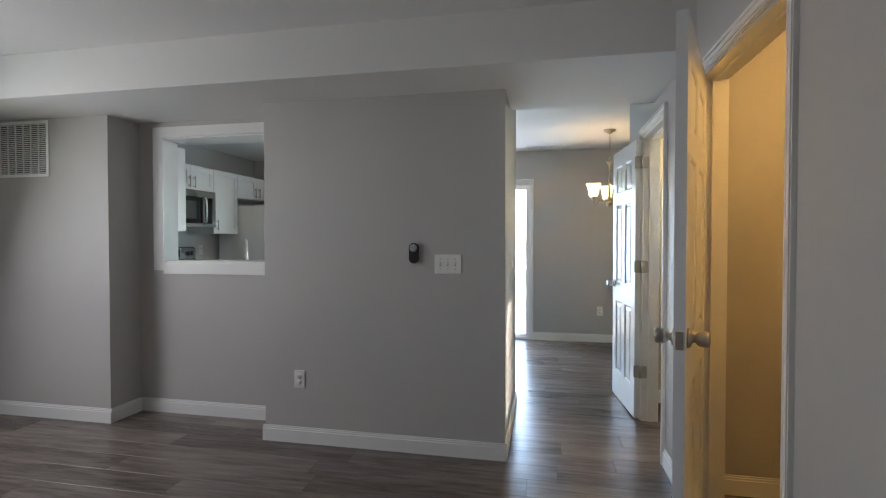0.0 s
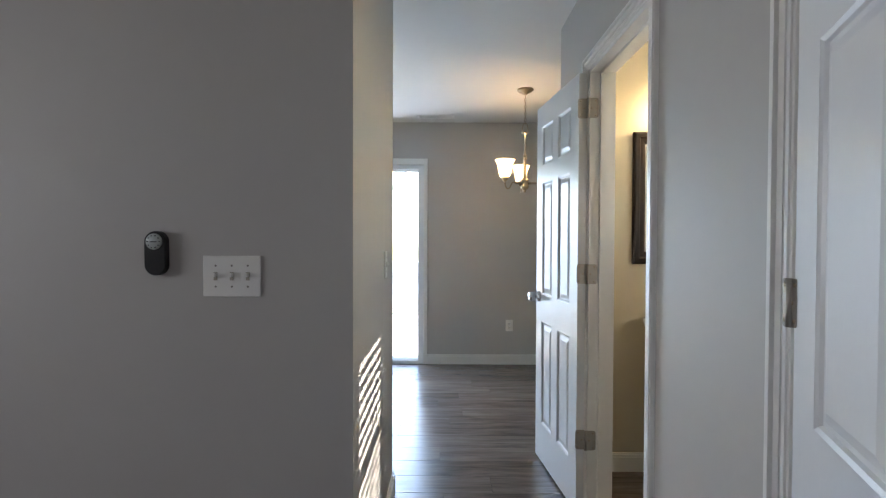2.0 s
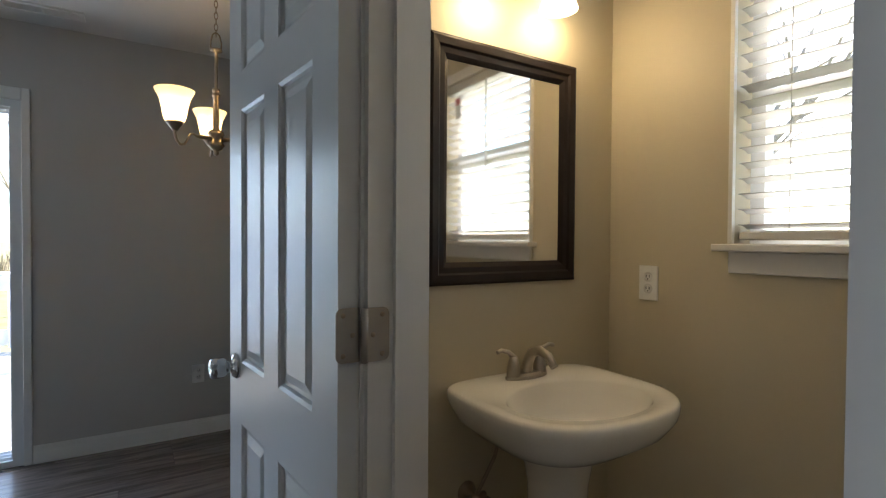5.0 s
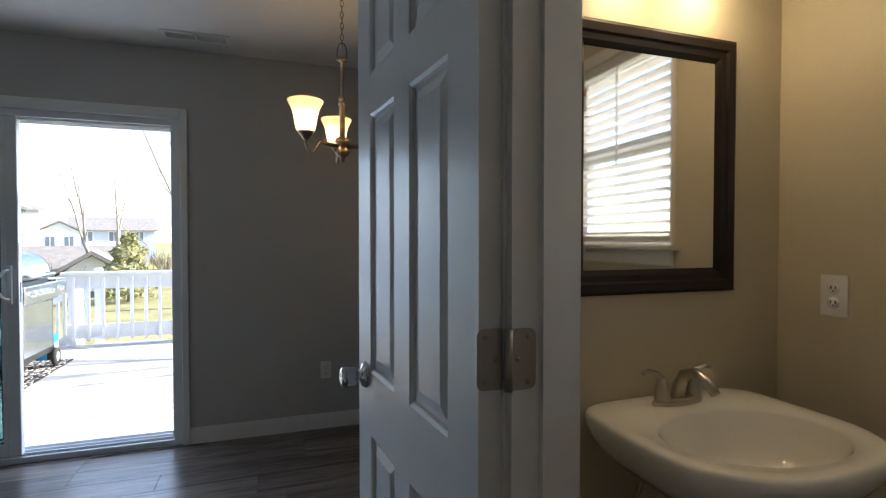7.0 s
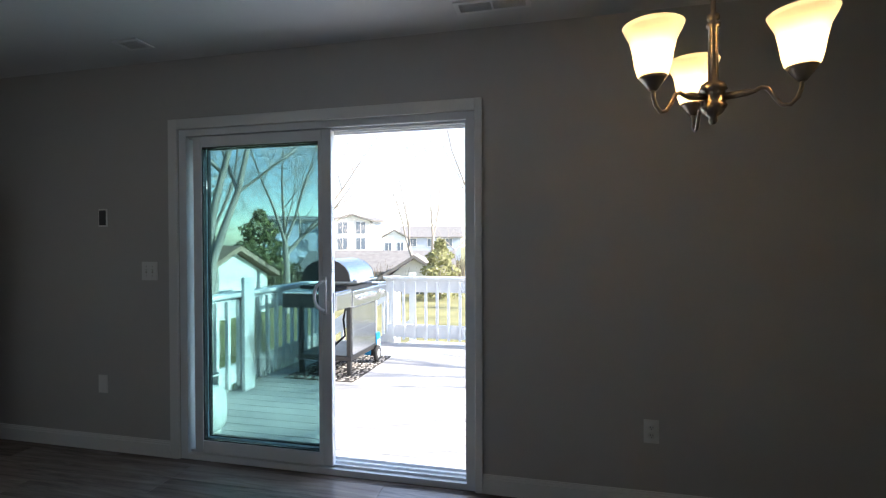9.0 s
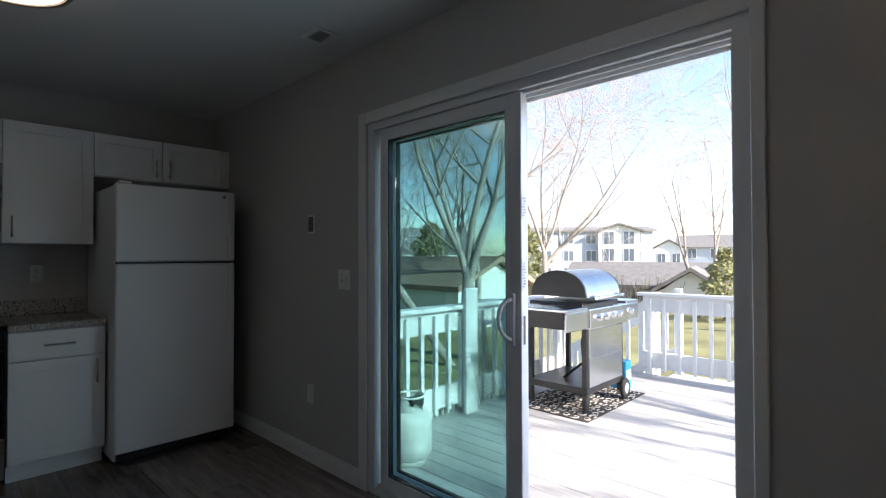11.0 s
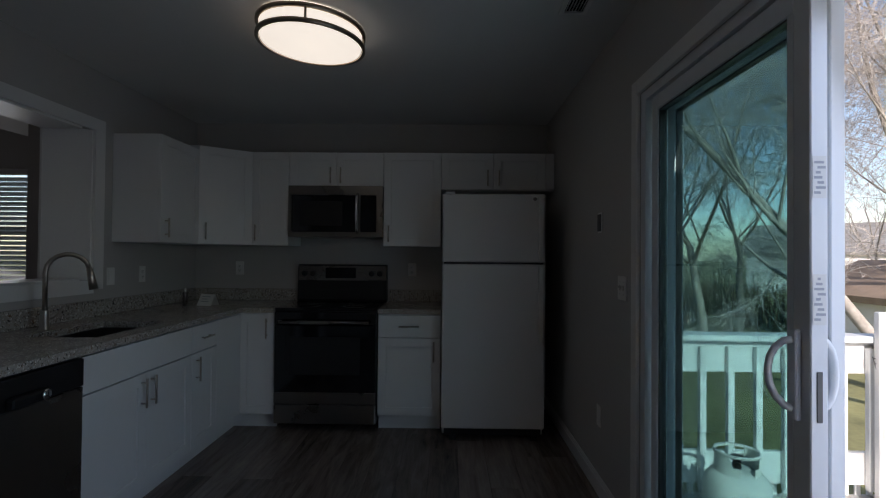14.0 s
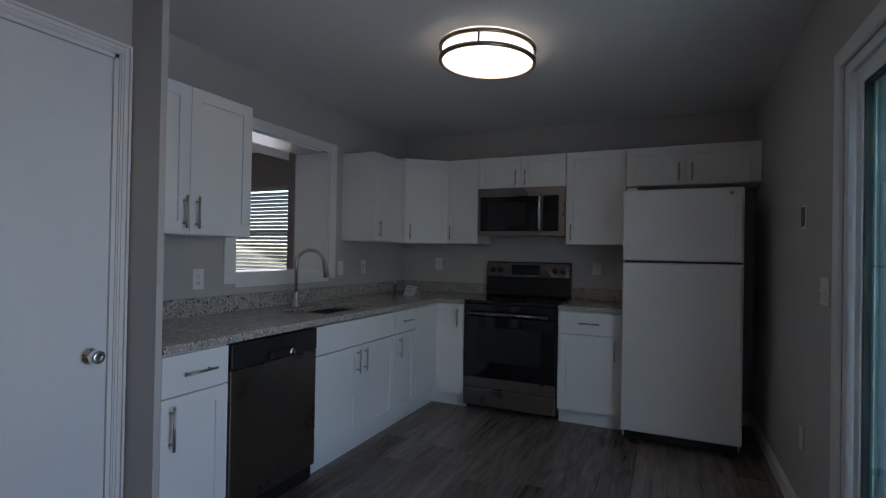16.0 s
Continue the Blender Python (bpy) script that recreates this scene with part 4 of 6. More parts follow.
# ---- kitchen light ----
kl = thing("ceiling_light", pose(-2.10, 3.90, 0, 0, 0, -32) @ Matrix.Diagonal((1.07, 0.93, 1, 1)), "round flush ceiling light with bronze rings, lit", "ceiling light")
part("diffuser", lathe(bmesh.new(), [(0.250, H - 0.002), (0.250, H - 0.080), (0.245, H - 0.098), (0.15, H - 0.112), (0, H - 0.116)], n=48), DRUM, kl, "lit white diffuser")
for z in (H - 0.030, H - 0.100):
    part("ring", lathe(bmesh.new(), [(0.252, z), (0.268, z), (0.268, z + 0.018), (0.252, z + 0.018), (0.252, z)], n=48), BRONZE, kl, "dark bronze ring")
for k in range(4):
    a = math.pi / 4 + k * math.pi / 2
    part("post", tube(bmesh.new(), [(0.260 * math.cos(a), 0.260 * math.sin(a), H - 0.09), (0.260 * math.cos(a), 0.260 * math.sin(a), H - 0.02)], 0.006, 8), BRONZE, kl)
lamp("kitchen_bulb", "POINT", (-2.10, 3.90, 2.28), 0.05, (1.0, 0.88, 0.68), 0.15)

# ---- kitchen ----
def bar_handle(parent, cx, cz, length, upright=True):
    bm = bmesh.new()
    h = length / 2
    if upright:
        tube(bm, [(cx, -0.048, cz - h), (cx, -0.048, cz + h)], 0.006, 10)
        for s in (-1, 1):
            tube(bm, [(cx, -0.019, cz + s * h * 0.7), (cx, -0.048, cz + s * h * 0.7)], 0.0045, 8)
    else:
        tube(bm, [(cx - h, -0.048, cz), (cx + h, -0.048, cz)], 0.006, 10)
        for s in (-1, 1):
            tube(bm, [(cx + s * h * 0.7, -0.019, cz), (cx + s * h * 0.7, -0.048, cz)], 0.0045, 8)
    return part("handle", bm, NICKEL, parent, "brushed nickel bar handle")


def shaker(parent, name, x0, x1, z0, z1, handle=None, rail=0.062, plain=False):
    """A shaker front standing 19 mm proud of local y=0; handle: (x, z, length, upright)."""
    g = 0.0015
    x0, x1, z0, z1 = x0 + g, x1 - g, z0 + g, z1 - g
    bm = bmesh.new()
    if plain:
        box(bm, x0, x1, -0.019, -0.0005, z0, z1, 0.0015)
    else:
        r = min(rail, (x1 - x0) * 0.3, (z1 - z0) * 0.3)
        loops = []
        for ins, y in ((0, -0.0005), (0, -0.0178), (0.0012, -0.019), (r - 0.001, -0.019), (r, -0.0182), (r, -0.0105)):
            loops.append([bm.verts.new(q) for q in ((x0 + ins, y, z0 + ins), (x1 - ins, y, z0 + ins), (x1 - ins, y, z1 - ins), (x0 + ins, y, z1 - ins))])
        for la, lb in zip(loops, loops[1:]):
            for k in range(4):
                bm.faces.new((la[k], la[(k + 1) % 4], lb[(k + 1) % 4], lb[k]))
        bm.faces.new(loops[-1])
        bm.faces.new(loops[0][::-1])
    p = part(name, bm, CAB, parent)
    if handle:
        bar_handle(p, *handle)
    return p


def cabinet(name, m, w, d, z0, z1, fronts, label, group, toe=False, body_top=None):
    """Front at local y=0 facing -y, x 0..w. fronts: (kind, x0, x1, z0, z1, handle, plain)."""
    root = thing(name, m, label, "cabinet", group)
    part("body", bx(0.0005, w - 0.0005, 0, d, z0, body_top or z1), CAB, root)
    for kind_, x0, x1, a, b, h, plain in fronts:
        shaker(root, kind_, x0, x1, a, b, h, plain=plain)
    if toe:
        part("toe_kick", bx(0.0005, w - 0.0005, 0.055, 0.07, 0.0, z0), CAB, root)
    return root


UZ0, UZ1, UL1 = 1.390, 2.150, 2.115
up, low = "wall cabinets", "base cabinets"
FX, FY = -3.345, 3.02          # fronts of the base runs
UX, UY = -3.64, 2.661           # fronts of the wall cabinets
UD, US = 0.325, 0.309
# wall cabinets on the sink wall (facing +y): local x runs to -x
m0 = pose(-0.780, UY, 0, 0, 0, 180)
LZ0, LZ1 = 1.370, 2.108
cabinet("wall_cabinet", m0, 0.790, US, LZ0, LZ1, [("door", 0, 0.395, LZ0, LZ1, (0.360, LZ0 + 0.11, 0.16, True), False), ("door", 0.395, 0.790, LZ0, LZ1, (0.430, LZ0 + 0.11, 0.16, True), False)], "white shaker wall cabinet beside the pass-through", up)
m1 = pose(-2.878, UY, 0, 0, 0, 180)
cabinet("wall_cabinet", m1, 0.505, US, UZ0, UL1, [("door", 0, 0.505, UZ0, UL1, (0.05, UZ0 + 0.10, 0.13, True), False)], "white shaker wall cabinet near the corner", up)
# corner cabinet with a slanted front
cc = thing("wall_cabinet", pose(0, 0, 0), "white corner wall cabinet with a slanted door", "cabinet", up)
part("body", prism(bmesh.new(), [(-3.3845, 2.352), (-3.3845, UY - 0.001), (UX + 0.001, 2.985), (-3.969, 2.985), (-3.969, 2.352)], UZ0, UZ1), CAB, cc)
dv = Vector((UX + 3.384, 2.985 - UY, 0))
L = dv.length
dd = shaker(cc, "door", 0.004, L - 0.004, UZ0, UZ1, (0.055, UZ0 + 0.10, 0.13, True))
ang = math.atan2(UY - 2.985, -3.384 - UX)
dd.matrix_basis = Matrix.Translation((UX, 2.985, 0)) @ Matrix.Rotation(ang + math.pi, 4, "Z") @ Matrix.Translation((-L, 0, 0))
# wall cabinets on the cooker wall (facing +x): local x runs to +y
mk = lambda y: pose(UX, y, 0, 0, 0, 90)
cabinet("wall_cabinet", mk(2.987), 0.301, UD, UZ0, UZ1, [("door", 0, 0.301, UZ0, UZ1, (0.04, UZ0 + 0.10, 0.13, True), False)], "narrow white wall cabinet beside the microwave", up)
cabinet("wall_cabinet", mk(3.290), 0.772, UD, 1.875, UZ1, [("door", 0, 0.386, 1.875, UZ1, (0.345, 1.96, 0.13, True), False), ("door", 0.386, 0.772, 1.875, UZ1, (0.427, 1.96, 0.13, True), False)], "short white wall cabinet over the microwave", up)
cabinet("wall_cabinet", mk(4.064), 0.466, UD, UZ0, UZ1, [("door", 0, 0.466, UZ0, UZ1, (0.045, UZ0 + 0.10, 0.13, True), False)], "white shaker wall cabinet beside the fridge", up)
cabinet("wall_cabinet", mk(4.532), 0.914, UD, 1.85, UZ1, [("door", 0, 0.42, 1.855, UZ1, (0.375, 1.945, 0.13, True), False), ("door", 0.42, 0.84, 1.855, UZ1, (0.465, 1.945, 0.13, True), False), ("filler", 0.84, 0.914, 1.855, UZ1, None, True)], "short white wall cabinet over the fridge", up)

# base cabinets on the sink wall
BT = 0.872
def base_m(x):
    return pose(x, FY, 0, 0, 0, 180)


cabinet("base_cabinet", base_m(-0.780), 0.328, 0.665, 0.105, BT, [("drawer", 0, 0.328, 0.70, BT - 0.004, (0.164, 0.785, 0.16, False), True), ("door", 0, 0.328, 0.115, 0.697, (0.040, 0.58, 0.18, True), False)], "white base cabinet with one drawer beside the dishwasher", low, True)
cabinet("base_cabinet", base_m(-1.716), 0.904, 0.665, 0.105, BT, [("drawer", 0, 0.904, 0.70, BT - 0.004, None, True), ("door", 0, 0.452, 0.115, 0.697, (0.412, 0.60, 0.15, True), False), ("door", 0.452, 0.904, 0.115, 0.697, (0.492, 0.60, 0.15, True), False)], "white sink base cabinet with two doors", low, True, 0.69)
cabinet("base_cabinet", base_m(-2.621), 0.320, 0.665, 0.105, BT, [("drawer", 0, 0.32, 0.70, BT - 0.004, (0.16, 0.785, 0.13, False), True), ("door", 0, 0.32, 0.115, 0.697, (0.05, 0.60, 0.15, True), False)], "narrow white base cabinet with one drawer", low, True)
cb = cabinet("base_cabinet", base_m(-2.942), 0.458, 0.665, 0.105, BT, [("filler", 0, 0.38, 0.115, BT - 0.004, None, True)], "white blind corner base cabinet", low, True)
part("toe_return", bx(0.458, 0.473, -0.001, 0.055, 0, 0.105), CAB, cb)
bk = lambda y: pose(FX, y, 0, 0, 0, 90)
cabinet("base_cabinet", bk(3.022), 0.270, 0.61, 0.105, BT, [("door", 0.0, 0.270, 0.115, BT - 0.004, (0.215, 0.76, 0.15, True), False)], "white base cabinet beside the cooker", low, True)
cabinet("base_cabinet", bk(4.072), 0.468, 0.61, 0.105, BT, [("drawer", 0, 0.468, 0.70, BT - 0.004, (0.234, 0.785, 0.15, False), True), ("door", 0, 0.468, 0.115, 0.697, (0.42, 0.60, 0.15, True), False)], "white base cabinet with one drawer beside the fridge", low, True)

# worktops: an L with a sink cut-out, and a short piece
wt = thing("worktop", pose(0, 0, 0), "speckled beige granite worktop with an undermount sink hole", "worktop")
SX0, SX1, SY0, SY1 = -2.52, -1.95, 2.56, 2.93
bm = bmesh.new()
for x0, x1, y0, y1 in ((SX1, -0.780, 2.352, FY + 0.028), (-3.968, SX0, 2.352, FY + 0.028), (SX0, SX1, 2.352, SY0), (SX0, SX1, SY1, FY + 0.028), (-3.968, FX + 0.028, FY + 0.028, 3.292)):
    part("slab", bx(x0, x1, y0, y1, 0.876, 0.912), GRANITE, wt)
bm = bmesh.new()
box(bm, -3.966, -0.781, 2.3525, 2.372, 0.9125, 1.015, 0.002)
box(bm, -3.9685, -3.949, 2.3725, 3.290, 0.9125, 1.015, 0.002)
part("upstand", bm, GRANITE, wt, "low granite backsplash")
wt2 = thing("worktop", pose(0, 0, 0), "short speckled granite worktop beside the fridge", "worktop")
part("slab", bx(-3.968, FX + 0.028, 4.070, 4.538, 0.876, 0.912, 0.003), GRANITE, wt2)
part("upstand", bx(-3.9685, -3.949, 4.072, 4.538, 0.9125, 1.015, 0.002), GRANITE, wt2)
sk = thing("kitchen_sink", pose(0, 0, 0), "stainless steel undermount kitchen sink", "sink")
bm = bmesh.new()
e = 0.006
for x0, x1, y0, y1, z0, z1 in ((SX0 - 0.01, SX0 + e, SY0 - 0.01, SY1 + 0.01, 0.70, 0.8755), (SX1 - e, SX1 + 0.01, SY0 - 0.01, SY1 + 0.01, 0.70, 0.8755), (SX0 + e, SX1 - e, SY0 - 0.01, SY0 + e, 0.70, 0.8755), (SX0 + e, SX1 - e, SY1 - e, SY1 + 0.01, 0.70, 0.8755), (SX0 + e, SX1 - e, SY0 + e, SY1 - e, 0.70, 0.706)):
    box(bm, x0, x1, y0, y1, z0, z1)
part("bowl", bm, SINKSTEEL, sk)
part("drain", lathe(bmesh.new(), [(0.045, 0.7065), (0.040, 0.709), (0.02, 0.7075), (0, 0.7075)], (-2.23, 2.72, 0)), CHROME, sk)
fc = thing("kitchen_tap", pose(-2.17, 2.495, 0.912), "tall brushed nickel gooseneck tap with a pull-down head", "tap")
part("base", lathe(bmesh.new(), [(0, 0), (0.027, 0), (0.027, 0.008), (0.022, 0.014), (0.020, 0.09), (0.018, 0.10), (0.0, 0.10)]), NICKEL, fc)
pts = [(0, 0, 0.09), (0, 0, 0.30)]
fd = Vector((-0.55, 0.83, 0))
for k in range(1, 9):
    a = math.pi * (1 - k / 8 * 0.92)
    pts.append(tuple(fd * (0.095 + 0.095 * math.cos(a)) + Vector((0, 0, 0.30 + 0.095 * math.sin(a)))))
part("neck", tube(bmesh.new(), pts, 0.012, 12), NICKEL, fc)
e0 = Vector(pts[-1])
part("spray_head", tube(bmesh.new(), [e0, e0 + fd * 0.010 + Vector((0, 0, -0.05)), e0 + fd * 0.022 + Vector((0, 0, -0.12))], [0.014, 0.018, 0.022], 14), NICKEL, fc)
part("lever", tube(bmesh.new(), [(-0.015, 0, 0.06), (-0.045, 0.01, 0.065), (-0.070, 0.02, 0.085), (-0.10, 0.03, 0.120)], [0.014, 0.012, 0.008, 0.006], 10), NICKEL, fc)

# dishwasher
dw = thing("dishwasher", pose(-1.109, FY, 0, 0, 0, 180), "stainless dishwasher with a black control strip", "dishwasher")
part("body", bx(0.002, 0.604, 0.0, 0.57, 0.02, 0.868), BLACK, dw)
part("door", bx(0.004, 0.602, -0.028, -0.001, 0.105, 0.745, 0.004, 2), STEEL, dw)
bm = bx(0.004, 0.602, -0.032, -0.001, 0.748, 0.866, 0.006, 2)
part("control_panel", bm, BLACK, dw, "black glossy control strip")
part("handle", bx(0.22, 0.40, -0.062, -0.032, 0.755, 0.800, 0.012, 2), BLACK, dw, "black pocket handle")
part("badge", lathe(bmesh.new(), [(0.020, 0), (0.020, 0.002), (0, 0.002)], m=Matrix.Translation((0.37, -0.062, 0.775)) @ pose(0, 0, 0, 90)), CHROME, dw)
part("toe_kick", bx(0.006, 0.600, 0.03, 0.045, 0.0, 0.10), BLACK, dw)

# cooker
ck = thing("cooker", pose(-3.330, 3.296, 0, 0, 0, 90), "stainless electric range with black glass top and door", "cooker")
CW = 0.768
part("body", bx(0.002, CW - 0.002, 0.002, 0.62, 0.05, 0.895), BLACK, ck)
part("cooktop", bx(0.0, CW, -0.012, 0.56, 0.896, 0.915, 0.004, 2), GLASSBLACK, ck, "black glass hob")
bm = bx(0.004, CW - 0.004, -0.030, 0.0, 0.288, 0.790, 0.006, 2)
dr = part("oven_door", bm, GLASSBLACK, ck, "black glass oven door")
part("trim_top", bx(0.004, CW - 0.004, -0.033, 0.0, 0.792, 0.888, 0.006, 2), GLASSBLACK, ck)
part("window", bx(0.12, CW - 0.12, -0.0315, -0.030, 0.42, 0.70), BLACK, dr)
bm = tube(bmesh.new(), [(0.05, -0.075, 0.815), (CW - 0.05, -0.075, 0.815)], 0.013, 12)
for x in (0.07, CW - 0.07):
    tube(bm, [(x, -0.03, 0.815), (x, -0.075, 0.815)], 0.009, 8)
part("handle", bm, STEEL, dr, "steel bar handle")
part("door_band", bx(0.004, CW - 0.004, -0.032, -0.0, 0.203, 0.286, 0.003), STEEL, dr)
part("drawer", bx(0.004, CW - 0.004, -0.030, 0.0, 0.055, 0.195, 0.006, 2), STEEL, ck, "steel storage drawer")
bm = bmesh.new()
prof = [(0.565, 0.915), (0.535, 0.93), (0.550, 1.20), (0.570, 1.232), (0.632, 1.232), (0.632, 0.915)]
lo = [bm.verts.new((0, y, z)) for y, z in prof]
hi = [bm.verts.new((CW, y, z)) for y, z in prof]
bm.faces.new(lo)
bm.faces.new(hi[::-1])
for k in range(6):
    bm.faces.new((lo[k], lo[(k + 1) % 6], hi[(k + 1) % 6], hi[k]))
bgd = part("back_guard", bm, BLACK, ck)
part("control_panel", bx(0.004, CW - 0.004, 0.541, 0.556, 1.095, 1.222, 0.003), STEEL, bgd, "steel control panel")
scr = part("display", bx(0.24, 0.50, 0.5385, 0.5415, 1.115, 1.205), GLASSBLACK, bgd, "black clock display")
for x in (0.06, 0.13, CW - 0.13, CW - 0.06):
    part("dial", lathe(bmesh.new(), [(0.026, 0), (0.024, 0.018), (0.020, 0.022), (0, 0.022)], m=Matrix.Translation((x, 0.541, 1.155)) @ pose(0, 0, 0, 90), n=20), BLACK, bgd, "black round knob")
for x, y, r in ((0.20, 0.14, 0.10), (0.57, 0.14, 0.085), (0.20, 0.40, 0.075), (0.57, 0.40, 0.10)):
    part("burner_ring", lathe(bmesh.new(), [(r, 0.9152), (r - 0.003, 0.9156), (r - 0.006, 0.9152)], (x, y, 0), 32), GREY_LCD, ck)

# microwave
mwv = thing("microwave", pose(-3.625, 3.294, 0, 0, 0, 90), "stainless over-range microwave with black glass door", "microwave")
part("body", bx(0.002, 0.766, 0.0, 0.34, 1.462, 1.873), BLACK, mwv)
bm = bmesh.new()
for x0, x1, z0, z1 in ((0, 0.768, 1.80, 1.874), (0, 0.768, 1.460, 1.500), (0, 0.025, 1.5, 1.80), (0.715, 0.768, 1.5, 1.80)):
    box(bm, x0, x1, -0.030, -0.0005, z0, z1, 0.002)
part("front_frame", bm, STEEL, mwv)
mdoor = part("door", bx(0.027, 0.545, -0.028, -0.001, 1.502, 1.798, 0.003), GLASSBLACK, mwv, "black glass door")
part("control_panel", bx(0.585, 0.713, -0.028, -0.001, 1.502, 1.798, 0.003), GLASSBLACK, mwv, "black touch panel")
part("window", bx(0.10, 0.44, -0.0292, -0.028, 1.55, 1.75), BLACK, mdoor)
bm = tube(bmesh.new(), [(0.562, -0.03, 1.49), (0.562, -0.060, 1.53), (0.562, -0.068, 1.65), (0.562, -0.060, 1.77), (0.562, -0.03, 1.81)], [0.012, 0.013, 0.013, 0.013, 0.012], 10)
part("handle", bm, CHROME, mdoor, "bowed steel handle")
part("pillar", bx(0.546, 0.584, -0.028, -0.001, 1.502, 1.798), STEEL, mwv)
bm = bmesh.new()
for k in range(14):
    box(bm, 0.05 + k * 0.048, 0.085 + k * 0.048, 0.02, 0.30, 1.4605, 1.4618)
part("underside_grille", bm, STEEL, mwv)

# fridge
fr = thing("fridge", pose(-3.155, 4.552, 0, 0, 0, 90), "white top-freezer refrigerator standing in the corner", "fridge")
FW = 0.735
part("body", bx(0.005, FW - 0.005, 0.062, 0.76, 0.03, 1.752, 0.004), FRIDGE, fr)
for nm, z0, z1 in (("freezer_door", 1.272, 1.762), ("fridge_door", 0.085, 1.258)):
    d = part(nm, bx(0.0, FW, 0.0, 0.057, z0, z1, 0.012, 3), FRIDGE, fr)
    hz0, hz1 = (1.285, 1.74) if nm == "freezer_door" else (0.70, 1.245)
    part("handle", bx(FW - 0.052, FW - 0.012, -0.030, -0.0005, hz0, hz1, 0.010, 3), FRIDGE, d, "moulded white edge handle")
part("seal", bx(0.012, FW - 0.012, 0.006, 0.060, 1.2585, 1.2715), BLACK, fr, "dark door gap")
part("hinge_cap", bx(0.02, 0.09, 0.01, 0.09, 1.7625, 1.778, 0.005), FRIDGE, fr)
part("badge", lathe(bmesh.new(), [(0.013, 0), (0.013, 0.002), (0, 0.002)], m=Matrix.Translation((FW - 0.075, 0, 1.725)) @ pose(0, 0, 0, 90)), STEEL, fr)
part("base_grille", bx(0.02, FW - 0.02, 0.04, 0.06, 0.03, 0.08), BLACK, fr)
for x in (0.06, FW - 0.10):
    part("foot", bx(x, x + 0.05, 0.02, 0.10, 0.0, 0.03), BLACK, fr)

# things on the worktop
cn = thing("spray_can", pose(-3.42, 2.56, 0.912), "slim silver canister standing on the worktop", "canister")
part("can", lathe(bmesh.new(), [(0, 0), (0.018, 0), (0.018, 0.10), (0.014, 0.108), (0.0, 0.108)]), STEEL, cn)
part("cap", lathe(bmesh.new(), [(0.014, 0.108), (0.014, 0.135), (0.010, 0.14), (0, 0.14)]), CHROME, cn)
cdm = thing("folded_card", pose(-3.46, 2.72, 0.912, 0, 0, 70), "white folded tent card on the worktop", "card")
bm = bmesh.new()
vs = [bm.verts.new(p) for p in ((-0.07, -0.045, 0), (0.07, -0.045, 0), (0.07, 0, 0.088), (-0.07, 0, 0.088), (-0.07, 0.045, 0), (0.07, 0.045, 0), (-0.07, -0.042, 0), (0.07, -0.042, 0), (0.07, 0, 0.084), (-0.07, 0, 0.084), (-0.07, 0.042, 0), (0.07, 0.042, 0))]
for f in ((0, 1, 2, 3), (3, 2, 5, 4), (7, 6, 9, 8), (8, 9, 10, 11)):
    bm.faces.new([vs[i] for i in f])
part("sheet", bm, STICKER, cdm)
bm = bmesh.new()
for k in range(3):
    z = 0.03 + k * 0.018
    y = -0.045 + z / 0.088 * 0.045 - 0.0008
    b = box(bm, -0.045, 0.035 - 0.02 * (k % 2), y - 0.0004, y, z, z + 0.005)
part("print_bar", bm, INK, cdm)

# ---- deck ----
DZ = -0.11
dk = structure("deck", bx(-2.70, 5.2, 5.60, 9.78, DZ - 0.24, DZ - 0.030), RAILW, "painted wooden deck behind the house", "deck")


def rail_run(x0, y0, x1, y1, label):
    """A guard rail from one end to the other: cap, wide upper and lower boards, upright balusters, end posts."""
    a, b = Vector((x0, y0, DZ)), Vector((x1, y1, DZ))
    L = (b - a).length
    root = thing("deck_railing", Matrix.Translation(a) @ Matrix.Rotation(math.atan2(b.y - a.y, b.x - a.x), 4, "Z"), label, "railing")
    part("cap_rail", bx(-0.05, L + 0.05, -0.075, 0.075, 0.935, 0.972, 0.004), RAILW, root)
    part("upper_board", bx(0, L, -0.019, 0.019, 0.745, 0.934, 0.003), RAILW, root)
    part("lower_board", bx(0, L, -0.019, 0.019, 0.085, 0.275, 0.003), RAILW, root)
    n = max(2, int(L / 0.165))
    data = None
    for k in range(n):
        x = (k + 0.5) * L / n
        if data is None:
            p = part("baluster", bx(-0.019, 0.019, 0.0195, 0.0575, 0.06, 0.90, 0.003), RAILW, root)
            data = p.data
        else:
            p = new("baluster", data)
            p.parent = root
        p.matrix_basis = Matrix.Translation((x, 0, 0))
    for x in [0.05 + i * (L - 0.10) / max(1, round(L / 1.8)) for i in range(max(1, round(L / 1.8)) + 1)]:
        part("post", bx(x - 0.045, x + 0.045, -0.110, -0.0195, -0.03, 0.9345, 0.004), RAILW, root)
    return root


side_rail = rail_run(-2.63, 9.00, -2.63, 5.70, "white painted wooden deck railing with balusters along the side")
part("tall_post", bx(1.75, 1.91, 0.0755, 0.115, 0.0, 1.12, 0.004), RAILW, side_rail, "taller flat post board")
edging = thing("lattice_edging", pose(-2.672, 5.72, DZ - 0.02), "low row of white pegs under the deck railing", "edging")
peg = part("peg", bx(-0.012, 0.012, -0.016, 0.016, 0.0, 0.085, 0.006), RAILW, edging)
for k in range(1, 46):
    p = new("peg", peg.data)
    p.parent = edging
    p.matrix_basis = Matrix.Translation((0, k * 0.072, 0))
rail_run(3.2, 9.72, -1.98, 9.72, "white painted wooden deck railing with balusters at the far end")
stw = thing("deck_stairs", pose(0, 0, 0), "white painted stairs leading down from the deck corner", "stairs")
